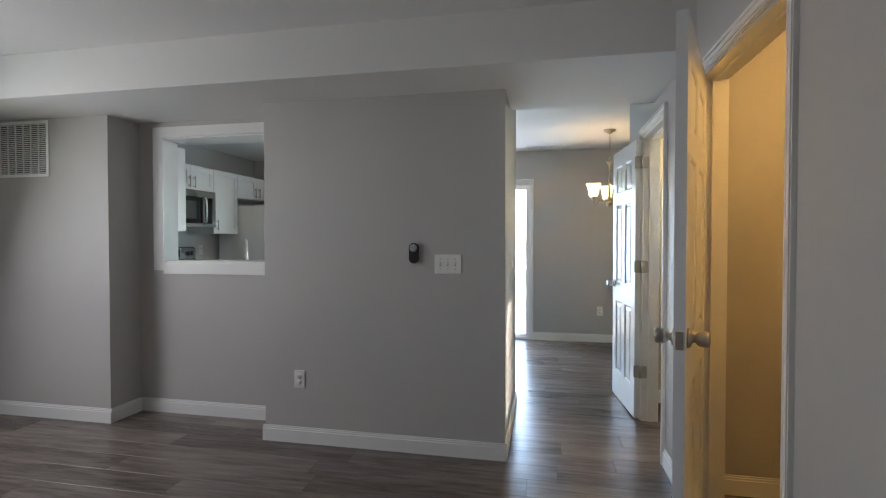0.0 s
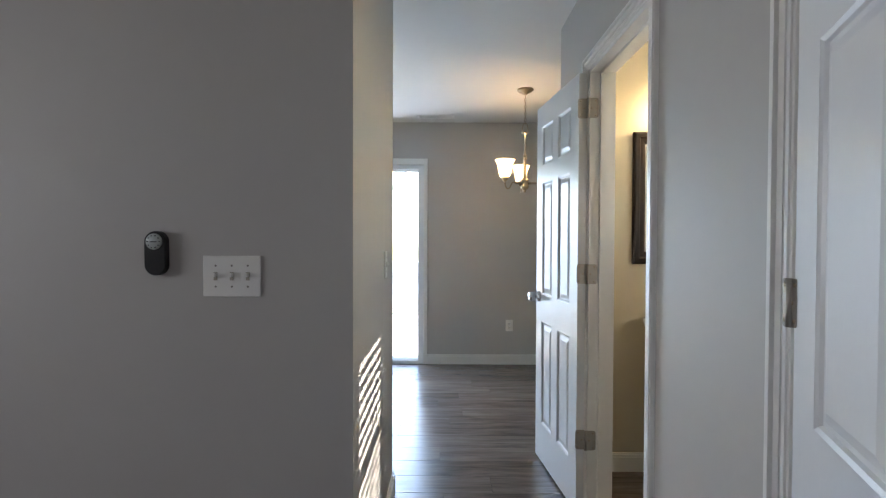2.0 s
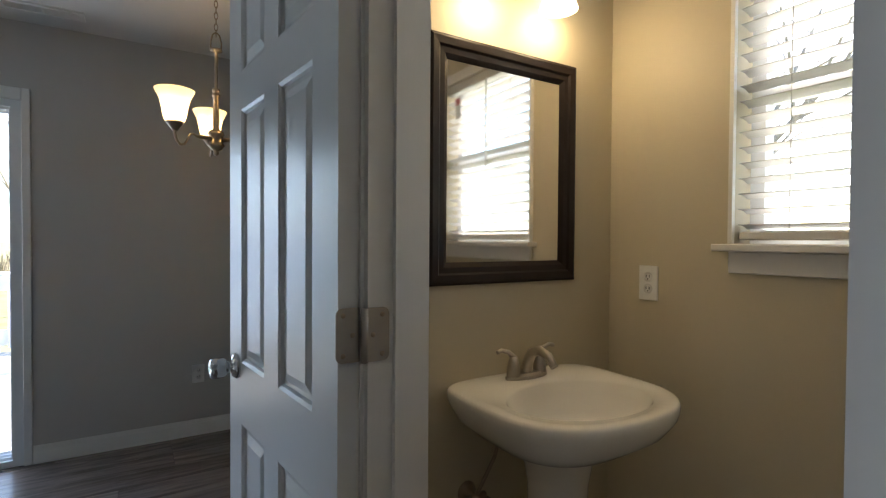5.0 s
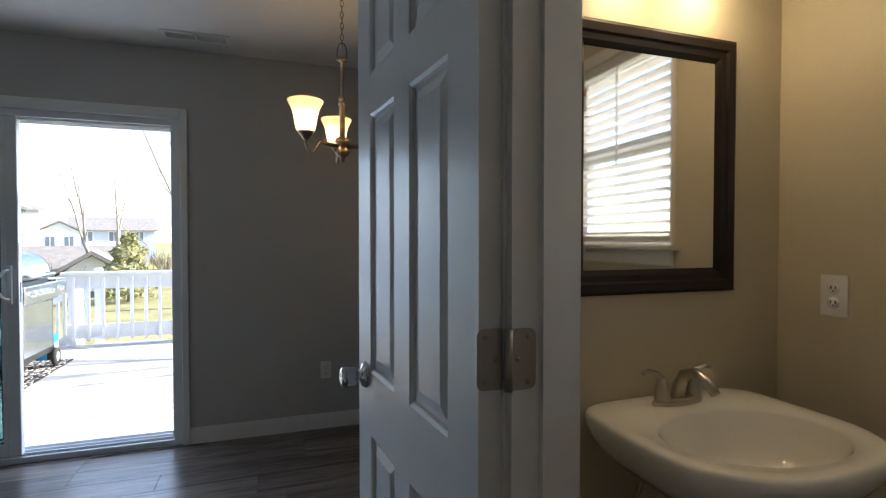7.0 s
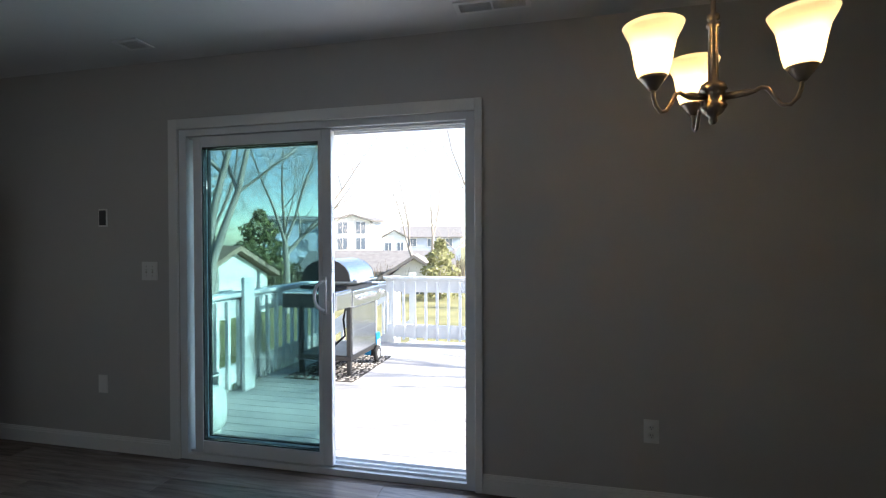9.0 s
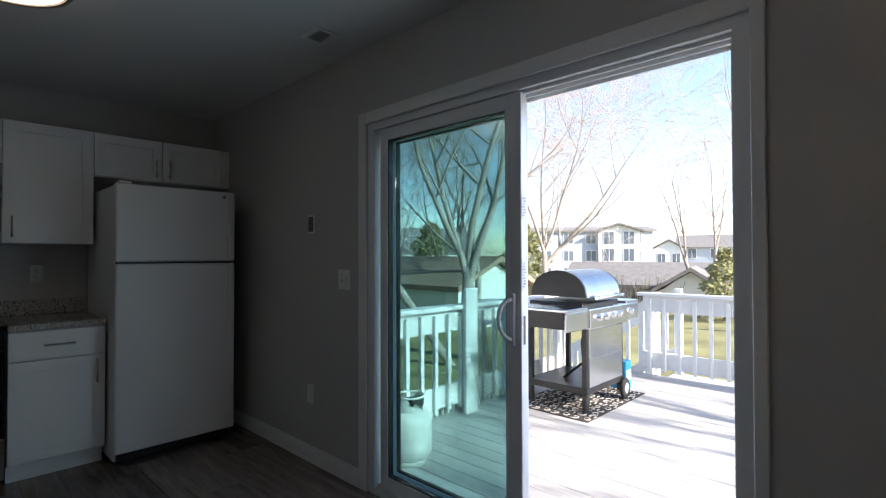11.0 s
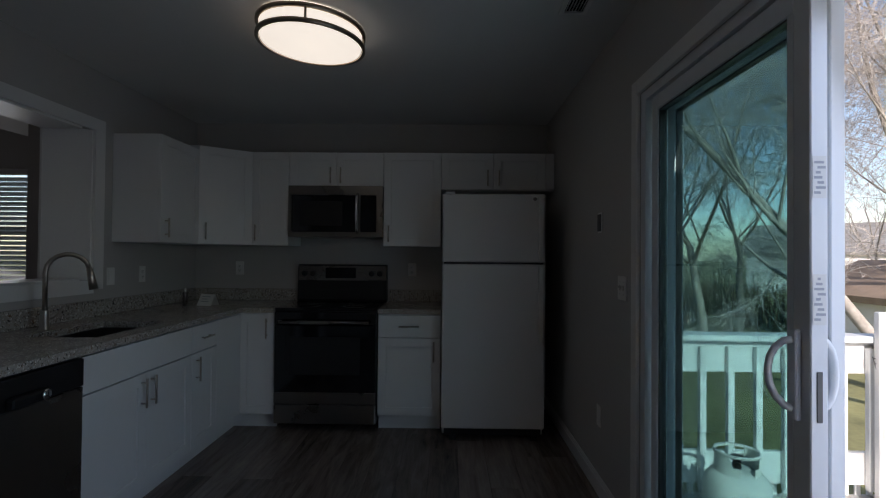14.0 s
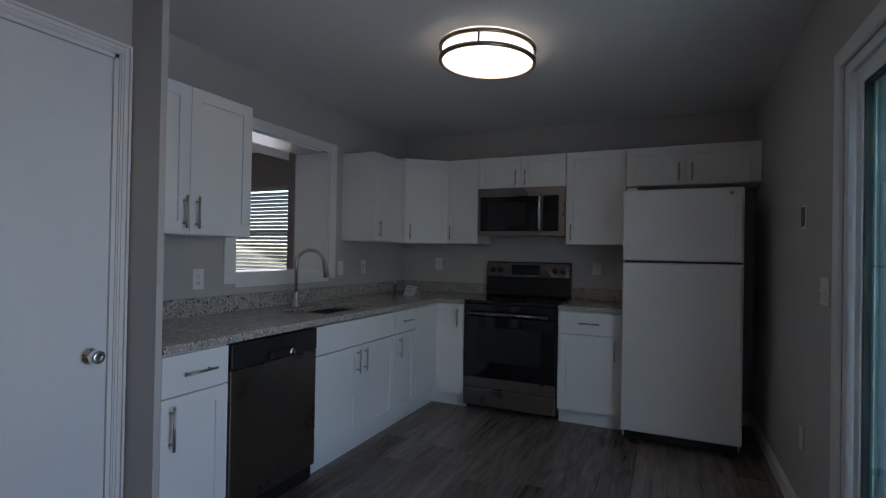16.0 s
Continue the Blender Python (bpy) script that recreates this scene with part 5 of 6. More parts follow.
part("landing", bx(-1.95, -1.0, 9.785, 10.70, DZ - 0.20, DZ - 0.16), RAILW, stw)
for k in range(6):
    part("tread", bx(-2.22 - 0.27 * k, -1.94 - 0.27 * k, 9.88, 10.62, DZ - 0.34 - 0.18 * k, DZ - 0.30 - 0.18 * k), RAILW, stw)


def sloped_bar(y, z_top, drop, name, thick=0.018, run=1.75):
    """A board that falls from the landing along -x."""
    bm = bmesh.new()
    c = [bm.verts.new((x, y + dy, z)) for dy in (-thick, thick) for x, z in ((-1.93, z_top - drop), (-1.93 - run, z_top - drop - run * 0.67), (-1.93 - run, z_top - run * 0.67), (-1.93, z_top))]
    for f in ((0, 1, 2, 3), (7, 6, 5, 4), (0, 4, 5, 1), (2, 6, 7, 3), (1, 5, 6, 2), (0, 3, 7, 4)):
        bm.faces.new([c[i] for i in f])
    return part(name, bm, RAILW, stw)


for y in (9.84, 10.66):
    sloped_bar(y, DZ + 0.93, 0.14, "stair_handrail")
    sloped_bar(y, DZ + 0.20, 0.14, "stair_lower_rail")
    sloped_bar(y, DZ - 0.20, 0.24, "stringer", 0.02)
    part("newel_post", bx(-1.935, -1.845, y - 0.045, y + 0.045, DZ - 0.4, DZ + 0.972, 0.004), RAILW, stw)
    for k in range(9):
        x = -2.06 - k * 0.18
        z = DZ - (-1.93 - x) * 0.67
        part("baluster", bx(x - 0.019, x + 0.019, y + 0.0185, y + 0.055, z + 0.04, z + 0.90, 0.002), RAILW, stw)

# grill: front faces +x, lid hinged at the back
gr = thing("gas_grill", pose(-2.02, 8.152, DZ + 0.012), "stainless gas grill with a dark-ended lid on a deck mat", "grill")
gr.scale = (1.05, 0.977, 1.19)
bm = bmesh.new()
for x in (-0.27, 0.27):
    for y in (-0.36, 0.36):
        part("leg", bx(x - 0.022, x + 0.022, y - 0.022, y + 0.022, 0.015 if y < 0 else 0.06, 0.70, 0.003), BLACK, gr)
part("bottom_shelf", bx(-0.30, 0.30, -0.39, 0.39, 0.14, 0.19, 0.006), BLACK, gr, "dark steel bottom shelf")
for y0, y1 in ((-0.34, 0.0), (0.002, 0.34)):
    part("cupboard_door", bx(0.292, 0.302, y0, y1, 0.19, 0.62, 0.003), GRILL_STEEL, gr, "steel front panel")
part("front_brace", bx(0.293, 0.3035, -0.34, 0.34, 0.40, 0.406), CHROME, gr)
part("firebox", bx(-0.28, 0.26, -0.375, 0.375, 0.68, 0.82, 0.01), BLACK, gr)
part("control_panel", bx(0.262, 0.335, -0.40, 0.40, 0.63, 0.785, 0.012, 2), GRILL_STEEL, gr, "steel control panel")
for y in (-0.24, -0.09, 0.05, 0.19, 0.50):
    part("dial", lathe(bmesh.new(), [(0.030, 0), (0.030, 0.006), (0.024, 0.010), (0.022, 0.034), (0.018, 0.038), (0, 0.038)], m=Matrix.Translation((0.335 if y < 0.4 else 0.32, y, 0.71)) @ pose(0, 0, 0, 0, 90), n=18), CHROME, gr, "chrome burner dial")
for y0, y1 in ((-0.78, -0.402), (0.402, 0.70)):
    s = part("side_shelf", bx(-0.26, 0.32, y0, y1, 0.775, 0.800, 0.006), GRILL_STEEL, gr, "steel side shelf")
    part("front_apron", bx(0.295, 0.3195, y0 + 0.002, y1 - 0.002, 0.64, 0.7745, 0.006), GRILL_STEEL, s)
    part("end_apron", bx(-0.25, 0.29, (y0 if y0 < 0 else y1 - 0.012), (y0 + 0.012 if y0 < 0 else y1), 0.66, 0.7745), BLACK, s)
lid = bmesh.new()
prof = []
for k in range(11):
    a = math.pi * (0.03 + 0.94 * k / 10)
    prof.append((0.02 + 0.275 * math.cos(a) * (1.0), 0.815 + 0.25 * math.sin(a) ** 0.7))
lo = [lid.verts.new((x, -0.36, z)) for x, z in prof]
hi = [lid.verts.new((x, 0.315, z)) for x, z in prof]
for k in range(10):
    lid.faces.new((lo[k], lo[k + 1], hi[k + 1], hi[k])).smooth = True
ld = part("lid", lid, GRILL_STEEL, gr, "curved stainless lid")
for y0, y1 in ((-0.385, -0.36), (0.315, 0.34)):
    e_ = bmesh.new()
    a = [e_.verts.new((x, y0, z)) for x, z in prof]
    b = [e_.verts.new((x, y1, z)) for x, z in prof]
    e_.faces.new(a)
    e_.faces.new(b[::-1])
    for k in range(len(prof)):
        j = (k + 1) % len(prof)
        e_.faces.new((a[k], a[j], b[j], b[k]))
    part("lid_end", e_, BLACK, ld, "black cast lid end")
bm = tube(bmesh.new(), [(0.345, -0.30, 0.86), (0.345, 0.27, 0.86)], 0.013, 12)
for y in (-0.27, 0.24):
    tube(bm, [(0.27, y, 0.87), (0.345, y, 0.86)], 0.011, 8)
part("handle", bm, CHROME, ld, "chrome lid handle")
part("gauge", lathe(bmesh.new(), [(0.032, 0), (0.030, 0.008), (0, 0.010)], m=Matrix.Translation((0.16, 0, 1.025)) @ pose(0, 0, 0, 0, 38), n=20), CHROME, ld, "round lid thermometer")
for x in (-0.27, 0.27):
    w = part("wheel", lathe(bmesh.new(), [(0.03, -0.02), (0.075, -0.02), (0.085, -0.012), (0.085, 0.012), (0.075, 0.02), (0.03, 0.02), (0.02, 0.012), (0, 0.012)], m=Matrix.Translation((x + (0.045 if x > 0 else -0.045), 0.37, 0.085)) @ pose(0, 0, 0, 0, 90), n=24), RUBBER, gr, "black plastic wheel")
    part("hub", lathe(bmesh.new(), [(0.045, 0.021), (0.040, 0.024), (0, 0.026)], m=Matrix.Translation((x + (0.045 if x > 0 else -0.045), 0.37, 0.085)) @ pose(0, 0, 0, 0, 90), n=12), GREY_LCD, w)
part("grease_pan", bx(-0.05, 0.06, -0.07, 0.05, 0.58, 0.64, 0.008), BLACK, gr, "hanging grease tin")
part("gas_hose", tube(bmesh.new(), [(-0.05, -0.15, 0.19), (0.0, -0.1, 0.24), (0.05, 0.05, 0.30), (0.0, 0.12, 0.45), (0.05, 0.1, 0.62)], 0.012, 8), RUBBER, gr)

# mat under the grill, with a scroll pattern raised on it
mt = thing("deck_mat", pose(0, 0, DZ), "dark outdoor mat with light scroll pattern under the grill", "mat")
part("mat_base", bx(-2.42, -1.62, 7.62, 8.84, 0.0015, 0.008, 0.002), MATFIBRE, mt)
bm = bmesh.new()
for i in range(8):
    for j in range(12):
        cx, cy = -2.365 + i * 0.099, 7.68 + j * 0.100
        turn = (i * 2 + j) % 4 * math.pi / 2
        pts = []
        for k in range(11):
            a = turn + k / 10 * 5.4
            r = 0.008 + 0.040 * k / 10
            pts.append((cx + (1 if (i + j) % 2 else -1) * r * math.cos(a), cy + r * math.sin(a), 0.0085))
        tube(bm, pts, 0.0062, 5)
tagged(part("scroll_pattern", bm, MATLIGHT, mt), kind="stuff")

# gas bottle
gb = thing("gas_cylinder", pose(-2.14, 6.06, DZ), "off-white propane gas cylinder on the deck", "gas cylinder")
part("bottle", lathe(bmesh.new(), [(0, 0.035), (0.12, 0.04), (0.150, 0.07), (0.155, 0.12), (0.155, 0.27), (0.148, 0.315), (0.120, 0.352), (0.07, 0.372), (0.03, 0.378), (0, 0.378)], n=32), TANK, gb)
part("foot_ring", lathe(bmesh.new(), [(0.105, 0.0), (0.112, 0.0), (0.118, 0.05), (0.108, 0.05), (0.105, 0.0)], n=32), TANK, gb)
for a0, a1 in ((20, 160), (200, 340)):
    bm = bmesh.new()
    for z0, z1, s in ((0.36, 0.455, 0), ):
        n_ = 14
        vv = []
        for k in range(n_ + 1):
            a = radians(a0 + (a1 - a0) * k / n_)
            for r in (0.098, 0.103):
                for z in ((0.352, 0.455) if 2 < k < n_ - 2 else (0.352, 0.400)):
                    vv.append(bm.verts.new((r * math.cos(a), r * math.sin(a), z)))
        for k in range(n_):
            p, q = vv[k * 4:k * 4 + 4], vv[k * 4 + 4:k * 4 + 8]
            for i0, i1 in ((0, 1), (1, 3), (3, 2), (2, 0)):
                bm.faces.new((p[i0], p[i1], q[i1], q[i0]))
        bm.faces.new((vv[0], vv[1], vv[3], vv[2]))
        bm.faces.new((vv[-4], vv[-2], vv[-1], vv[-3]))
    part("collar", bm, TANK, gb)
part("collar_ring", lathe(bmesh.new(), [(0.094, 0.450), (0.107, 0.450), (0.107, 0.462), (0.094, 0.462), (0.094, 0.450)], n=28), TANK, gb)
bm = lathe(bmesh.new(), [(0.02, 0.375), (0.018, 0.41), (0.028, 0.415), (0.028, 0.435), (0, 0.436)], n=14)
tube(bm, [(0, 0, 0.40), (0.05, -0.02, 0.40)], 0.014, 10)
part("valve", bm, BLACK, gb, "black tank valve")

# cooking grate leaning on the rail
cg = thing("cooking_grate", pose(-2.490, 7.36, DZ + 0.10, 11, -6, 0), "dark wire cooking grate leaning on the railing", "grate")
rod = part("rod", tube(bmesh.new(), [(0.02, 0, 0), (0.02, 0, 0.80)], 0.0028, 5), BOXGREY, cg)
cross = part("cross_rod", tube(bmesh.new(), [(0.026, -0.135, 0), (0.026, 0.135, 0)], 0.0028, 5), BOXGREY, cg)
rod.matrix_basis, cross.matrix_basis = Matrix.Translation((0, -0.13, 0)), Matrix.Translation((0, 0, 0.005))
for k in range(1, 13):
    p = new("rod", rod.data)
    p.parent = cg
    p.matrix_basis = Matrix.Translation((0, -0.13 + k * 0.0217, 0))
for k in range(1, 28):
    p = new("cross_rod", cross.data)
    p.parent = cg
    p.matrix_basis = Matrix.Translation((0, 0, 0.005 + k * 0.029))
bg_ = thing("blue_box", pose(-1.92, 8.93, DZ), "bright blue carton beside the grill wheel", "box")
part("carton", bx(-0.09, 0.09, -0.07, 0.07, 0, 0.29, 0.01, 2), CYAN, bg_)
part("label_band", bx(0.0902, 0.0912, -0.05, 0.05, 0.10, 0.20), STICKER, bg_)

# ---- beyond the deck ----
GZ = -1.45
structure("ground", bx(-400, 400, -400, 400, GZ - 1, GZ), LAWN, "straw-coloured winter lawn", "ground")


def spread(t_depth, px, dist, eye=(0.373, 3.939), head=(-0.776, 0.631)):
    lat = (px - 784) / 876
    return eye[0] + dist * (head[0] + lat * head[1]), eye[1] + dist * (head[1] - lat * head[0])


def bar_into(verts, faces, pts, rad, n):
    """A tapered bar of n sides along pts, added to plain lists."""
    base = len(verts)
    for i, p in enumerate(pts):
        d = (pts[min(i + 1, len(pts) - 1)] - pts[max(i - 1, 0)]).normalized()
        u = d.cross(Vector((0.31, 0.87, 0.38))).normalized()
        v = d.cross(u)
        for k in range(n):
            a = 2 * math.pi * k / n
            verts.append(p + (u * math.cos(a) + v * math.sin(a)) * rad[i])
    for i in range(len(pts) - 1):
        for k in range(n):
            j = (k + 1) % n
            faces.append((base + i * n + k, base + i * n + j, base + (i + 1) * n + j, base + (i + 1) * n + k))


def bars(name, lists, material, root, label=""):
    me = bpy.data.meshes.new(name)
    me.from_pydata([tuple(v) for v in lists[0]], [], lists[1])
    me.polygons.foreach_set("use_smooth", [True] * len(me.polygons))
    me.materials.append(material)
    ob = new(name, me)
    ob.parent = root
    if label:
        ob["label"] = label
    return ob


def bare_tree(x, y, height, seed, lean=(0, 0), stems=(), kids=(3, 4, 5, 4, 4, 2), label="bare winter tree with many fine twigs", thick=0.0115, thin=0.0038, trunk_part=0.24, droop=0.25, wide=0.75, name="tree"):
    """Trunk, main limbs and a crown of twigs; side shoots leave their bough all along it and droop. stems: (across, away, up, length)."""
    rnd = random.Random(seed)
    root = thing(name, pose(x, y, GZ), label, "tree" if name == "tree" else "shrub", "bare trees" if name == "tree" else "bare shrubs")
    trunk, crown, boughs = ([], []), ([], []), []
    across, away = Vector((0.631, 0.776, 0)), Vector((-0.776, 0.631, 0))

    def grow(p, d, length, r, depth, into):
        n = 6 if depth < 2 else 4 if depth < 4 else 3
        pts, rad = [p.copy()], [r]
        wob = 0.09 + 0.035 * depth
        end = max(thin, r * (0.62 if depth == 0 else 0.22))
        for k in range(n):
            pull = 0.10 if depth in (1, 2) else -droop * 0.5 if depth >= 4 else -droop * 0.2 if depth == 3 else 0.0
            d = (d + Vector((rnd.uniform(-1, 1), rnd.uniform(-1, 1), rnd.uniform(-0.8, 0.8))) * wob + Vector((0, 0, pull))).normalized()
            p = p + d * (length / n)
            pts.append(p.copy())
            rad.append(max(thin, r + (end - r) * (k + 1) / n))
        bar_into(into[0], into[1], pts, rad, (9, 7, 5, 4, 3, 3, 3)[depth])
        if depth >= len(kids):
            return
        if depth == 0 and stems:
            shoots = [(across * a + away * b + Vector((0, 0, c)), f) for a, b, c, f in stems]
        else:
            shoots = []
            for k in range(kids[depth]):
                ax = Vector((rnd.uniform(-1, 1), rnd.uniform(-1, 1), rnd.uniform(-0.35, 0.5))).normalized()
                shoots.append((d + ax * rnd.uniform(wide * 0.7, wide * 1.5), rnd.uniform(0.75, 1.2)))
        for k, (nd, f) in enumerate(shoots):
            if depth == 0 and trunk_part < 0.5:
                i = n - (k % 2)
            else:
                i = n if k == 0 else rnd.randint(1 if depth else 2, n)
            if depth == 0:
                boughs.append(([], []))
            ln = height * (0.42, 0.24, 0.135, 0.085, 0.055, 0.035)[depth] * f * (0.6 if depth == 0 and trunk_part >= 0.5 else 1)
            nr = max(thin, rad[i] * rnd.uniform(0.50, 0.78))
            grow(pts[i], nd.normalized(), ln, nr, depth + 1, boughs[-1] if depth < 2 else crown)
    grow(Vector((0, 0, -0.1)), Vector((lean[0], lean[1], 1)).normalized(), height * trunk_part, height * thick, 0, trunk)
    bars("trunk", trunk, BARK, root)
    for b in boughs:
        bars("limb", b, BARK, root)
    bars("crown", crown, TWIG, root, "fine bare twigs")
    return root


def evergreen(x, y, height, radius, seed, label, name="evergreen_bush"):
    rnd = random.Random(seed)
    root = thing(name, pose(x, y, GZ), label, "bush", "evergreens")
    part("trunk", tube(bmesh.new(), [(0, 0, -0.1), (0, 0, height * 0.5)], [0.12, 0.04], 7), BARK, root)
    bm = bmesh.new()
    for k in range(2600):
        z = rnd.uniform(0.04, 1.0)
        rr = radius * (1 - z) ** 0.6 * math.sqrt(rnd.uniform(0.15, 1.0)) * (1 + 0.25 * math.sin(z * 25 + seed))
        a = rnd.uniform(0, 6.283)
        c = Vector((rr * math.cos(a), rr * math.sin(a), z * height))
        u = Vector((rnd.uniform(-1, 1), rnd.uniform(-1, 1), rnd.uniform(-0.4, 1))).normalized() * rnd.uniform(0.10, 0.26) * height / 4
        v = u.orthogonal().normalized() * u.length * 0.35
        bm.faces.new([bm.verts.new(q) for q in (c - v, c + u, c + v, c - u * 0.3)])
    part("foliage", bm, LEAF, root)
    return root


def house(name, x, y, yaw, w, d, h, roof_h, wall, roof, wins, label, storeys=1, gable_front=False):
    """A house with its front towards local -y: walls, pitched roof with eaves, windows with frames."""
    root = thing(name, pose(x, y, GZ, 0, 0, yaw), label, "house")
    part("wall", bx(-w / 2, w / 2, 0, d, -0.5, h), wall, root)
    bm = bmesh.new()
    o = 0.35
    if gable_front:
        prof_ = [(-w / 2 - o, h - 0.1), (0, h + roof_h), (w / 2 + o, h - 0.1), (w / 2 + o, h + 0.1), (0, h + roof_h + 0.2), (-w / 2 - o, h + 0.1)]
        a = [bm.verts.new((px, -o, pz)) for px, pz in prof_]
        b = [bm.verts.new((px, d + o, pz)) for px, pz in prof_]
        g = bmesh.new()
        prism_pts = [(-w / 2, h), (w / 2, h), (0, h + roof_h - 0.05)]
        q0 = [g.verts.new((px, 0.0, pz)) for px, pz in prism_pts]
        q1 = [g.verts.new((px, d, pz)) for px, pz in prism_pts]
        g.faces.new(q0)
        g.faces.new(q1[::-1])
        for i in range(3):
            g.faces.new((q0[i], q0[(i + 1) % 3], q1[(i + 1) % 3], q1[i]))
        part("gable", g, wall, root)
    else:
        prof_ = [(-o, h - 0.1), (d / 2, h + roof_h), (d + o, h - 0.1), (d + o, h + 0.1), (d / 2, h + roof_h + 0.2), (-o, h + 0.1)]
        a = [bm.verts.new((-w / 2 - o, py, pz)) for py, pz in prof_]
        b = [bm.verts.new((w / 2 + o, py, pz)) for py, pz in prof_]
        g = bmesh.new()
        q0, q1 = [[g.verts.new((sx, py, pz)) for py, pz in ((0, h), (d, h), (d / 2, h + roof_h - 0.05))] for sx in (-w / 2, w / 2)]
        g.faces.new(q0)
        g.faces.new(q1[::-1])
        for i in range(3):
            g.faces.new((q0[i], q0[(i + 1) % 3], q1[(i + 1) % 3], q1[i]))
        part("gable", g, wall, root)
    bm.faces.new(a)
    bm.faces.new(b[::-1])
    for k in range(6):
        bm.faces.new((a[k], a[(k + 1) % 6], b[(k + 1) % 6], b[k]))
    part("roof", bm, roof, root)
    for wx, wz, ww, wh in wins:
        f = part("window", bx(wx - ww / 2 - 0.08, wx + ww / 2 + 0.08, -0.06, 0.0, wz - 0.08, wz + wh + 0.08), SIDEWHITE, root)
        part("pane", bx(wx - ww / 2, wx + ww / 2, -0.075, -0.061, wz, wz + wh), WINDARK, f)
        part("mullion", bx(wx - 0.03, wx + 0.03, -0.09, -0.076, wz, wz + wh), SIDEWHITE, f)
    return root


def face_eye(x, y):
    return math.degrees(math.atan2(y - 3.9, x - 0.37)) - 90


x, y = spread(0, 1170, 52)
house("apartment_house", x, y, face_eye(x, y) + 8, 13, 9, 5.5, 0.5, SIDING, ROOFGREY, [(i, z, 1.0, 1.1) for z in (0.3, 2.2, 4.1) for i in (-4.8, -2.4, 0.0, 2.4, 4.8)], "blue-grey three-storey house beyond the trees")
x, y = spread(0, 1225, 50)
house("white_bay_house", x, y, face_eye(x, y), 4.2, 4, 5.4, 0.7, SIDEWHITE, ROOFGREY, [(i, z, 1.0, 1.3) for z in (0.3, 2.2, 4.0) for i in (-1.0, 1.0)], "white projecting bay of the big house", gable_front=True)
x, y = spread(0, 1325, 62)
house("white_house", x, y, face_eye(x, y), 4.0, 7, 3.6, 1.2, SIDEWHITE, ROOFGREY, [(-0.9, 1.8, 0.9, 1.2), (0.9, 1.8, 0.9, 1.2)], "white gabled house far off", gable_front=True)
x, y = spread(0, 1420, 66)
house("white_house", x, y, face_eye(x, y), 10, 8, 3.9, 1.8, SIDING, ROOFGREY, [(-3, 2.4, 1.1, 1.3), (0, 2.4, 1.1, 1.3), (3, 2.4, 1.1, 1.3)], "grey-blue house far off behind bare trees")
x, y = spread(0, 1275, 27)
house("low_garage", x, y, face_eye(x, y) - 10, 9.5, 5, 0.95, 1.2, SIDEWHITE, ROOFGREY, [], "low neighbouring building with a dark shingle roof")
x, y = spread(0, 1368, 22)
house("white_gable_shed", x, y, face_eye(x, y) - 4, 3.2, 3.6, 0.85, 1.15, SIDEWHITE, ROOFGREY, [(0.3, -0.4, 0.8, 0.7)], "white shed with a steep gable", gable_front=True)
x, y = spread(0, 985, 19)
house("garden_shed", x, y, face_eye(x, y) + 50, 4.2, 6.0, 1.55, 1.0, SIDEWHITE, ROOFTAN, [(-0.6, 0.3, 0.9, 0.8)], "white garden building with a tan roof", gable_front=True)
x, y = spread(0, 800, 48)
house("far_house", x, y, face_eye(x, y), 15, 8, 3.2, 2.3, SIDEWHITE, ROOFGREY, [(-4, 1.0, 1.2, 1.2), (0, 1.0, 1.2, 1.2), (4, 1.0, 1.2, 1.2)], "pale house with a grey roof beyond the trees")
x, y = spread(0, 330, 60)
house("far_house", x, y, face_eye(x, y), 16, 8, 3.6, 2.5, SIDEWHITE, ROOFGREY, [(-5, 1.2, 1.2, 1.2), (-1, 1.2, 1.2, 1.2), (4, 1.2, 1.2, 1.2)], "pale gabled house across the lawns")

def view_lean(side):
    return side * 0.631, side * 0.776


# the clump behind the railing, its leaning neighbour, and the fan-shaped tree beside the grill
x, y = spread(0, 934, 13.0)
bare_tree(x, y, 15.0, 3, (0, 0), [(-0.62, 0.1, 1.0, 1.0), (-0.16, 0.2, 1.0, 1.1), (0.10, -0.1, 1.0, 1.1), (0.36, 0.1, 1.0, 1.1)], (4, 6, 6, 5, 4, 3), "grey many-stemmed bare tree behind the railing", 0.0165, trunk_part=0.17, wide=0.85)
x, y = spread(0, 904, 12.3)
bare_tree(x, y, 11.0, 21, view_lean(-0.66), (), (8, 4, 5, 5, 4, 2), "leaning bare tree with arching limbs", 0.0105, trunk_part=0.72, droop=0.35)
x, y = spread(0, 1078, 19.0)
bare_tree(x, y, 13.5, 11, view_lean(0.05), [(-0.30, 0, 1.0, 0.9), (0.02, 0.2, 1.0, 1.0), (0.42, 0, 0.9, 1.15), (0.75, -0.1, 0.8, 0.95)], (4, 6, 6, 4, 4, 3), "fan-shaped bare tree with spreading limbs", 0.0125, trunk_part=0.22, wide=0.6, droop=0.1)
x, y = spread(0, 1384, 24.0)
bare_tree(x, y, 11.0, 7, view_lean(-0.05), [(-0.35, 0, 1.0, 0.8), (0.02, 0.1, 1.0, 1.0)], (2, 5, 5, 4, 3, 1), "slim bare tree with upright forks", 0.0125, trunk_part=0.26, wide=0.55)
x, y = spread(0, 1412, 23.0)
bare_tree(x, y, 11.5, 8, view_lean(0.05), [(-0.15, 0, 1.0, 0.9), (0.30, 0.1, 1.0, 1.0)], (2, 5, 5, 4, 3, 1), "slim bare tree with upright forks", 0.0125, trunk_part=0.28, wide=0.55)
x, y = spread(0, 1580, 15.0)
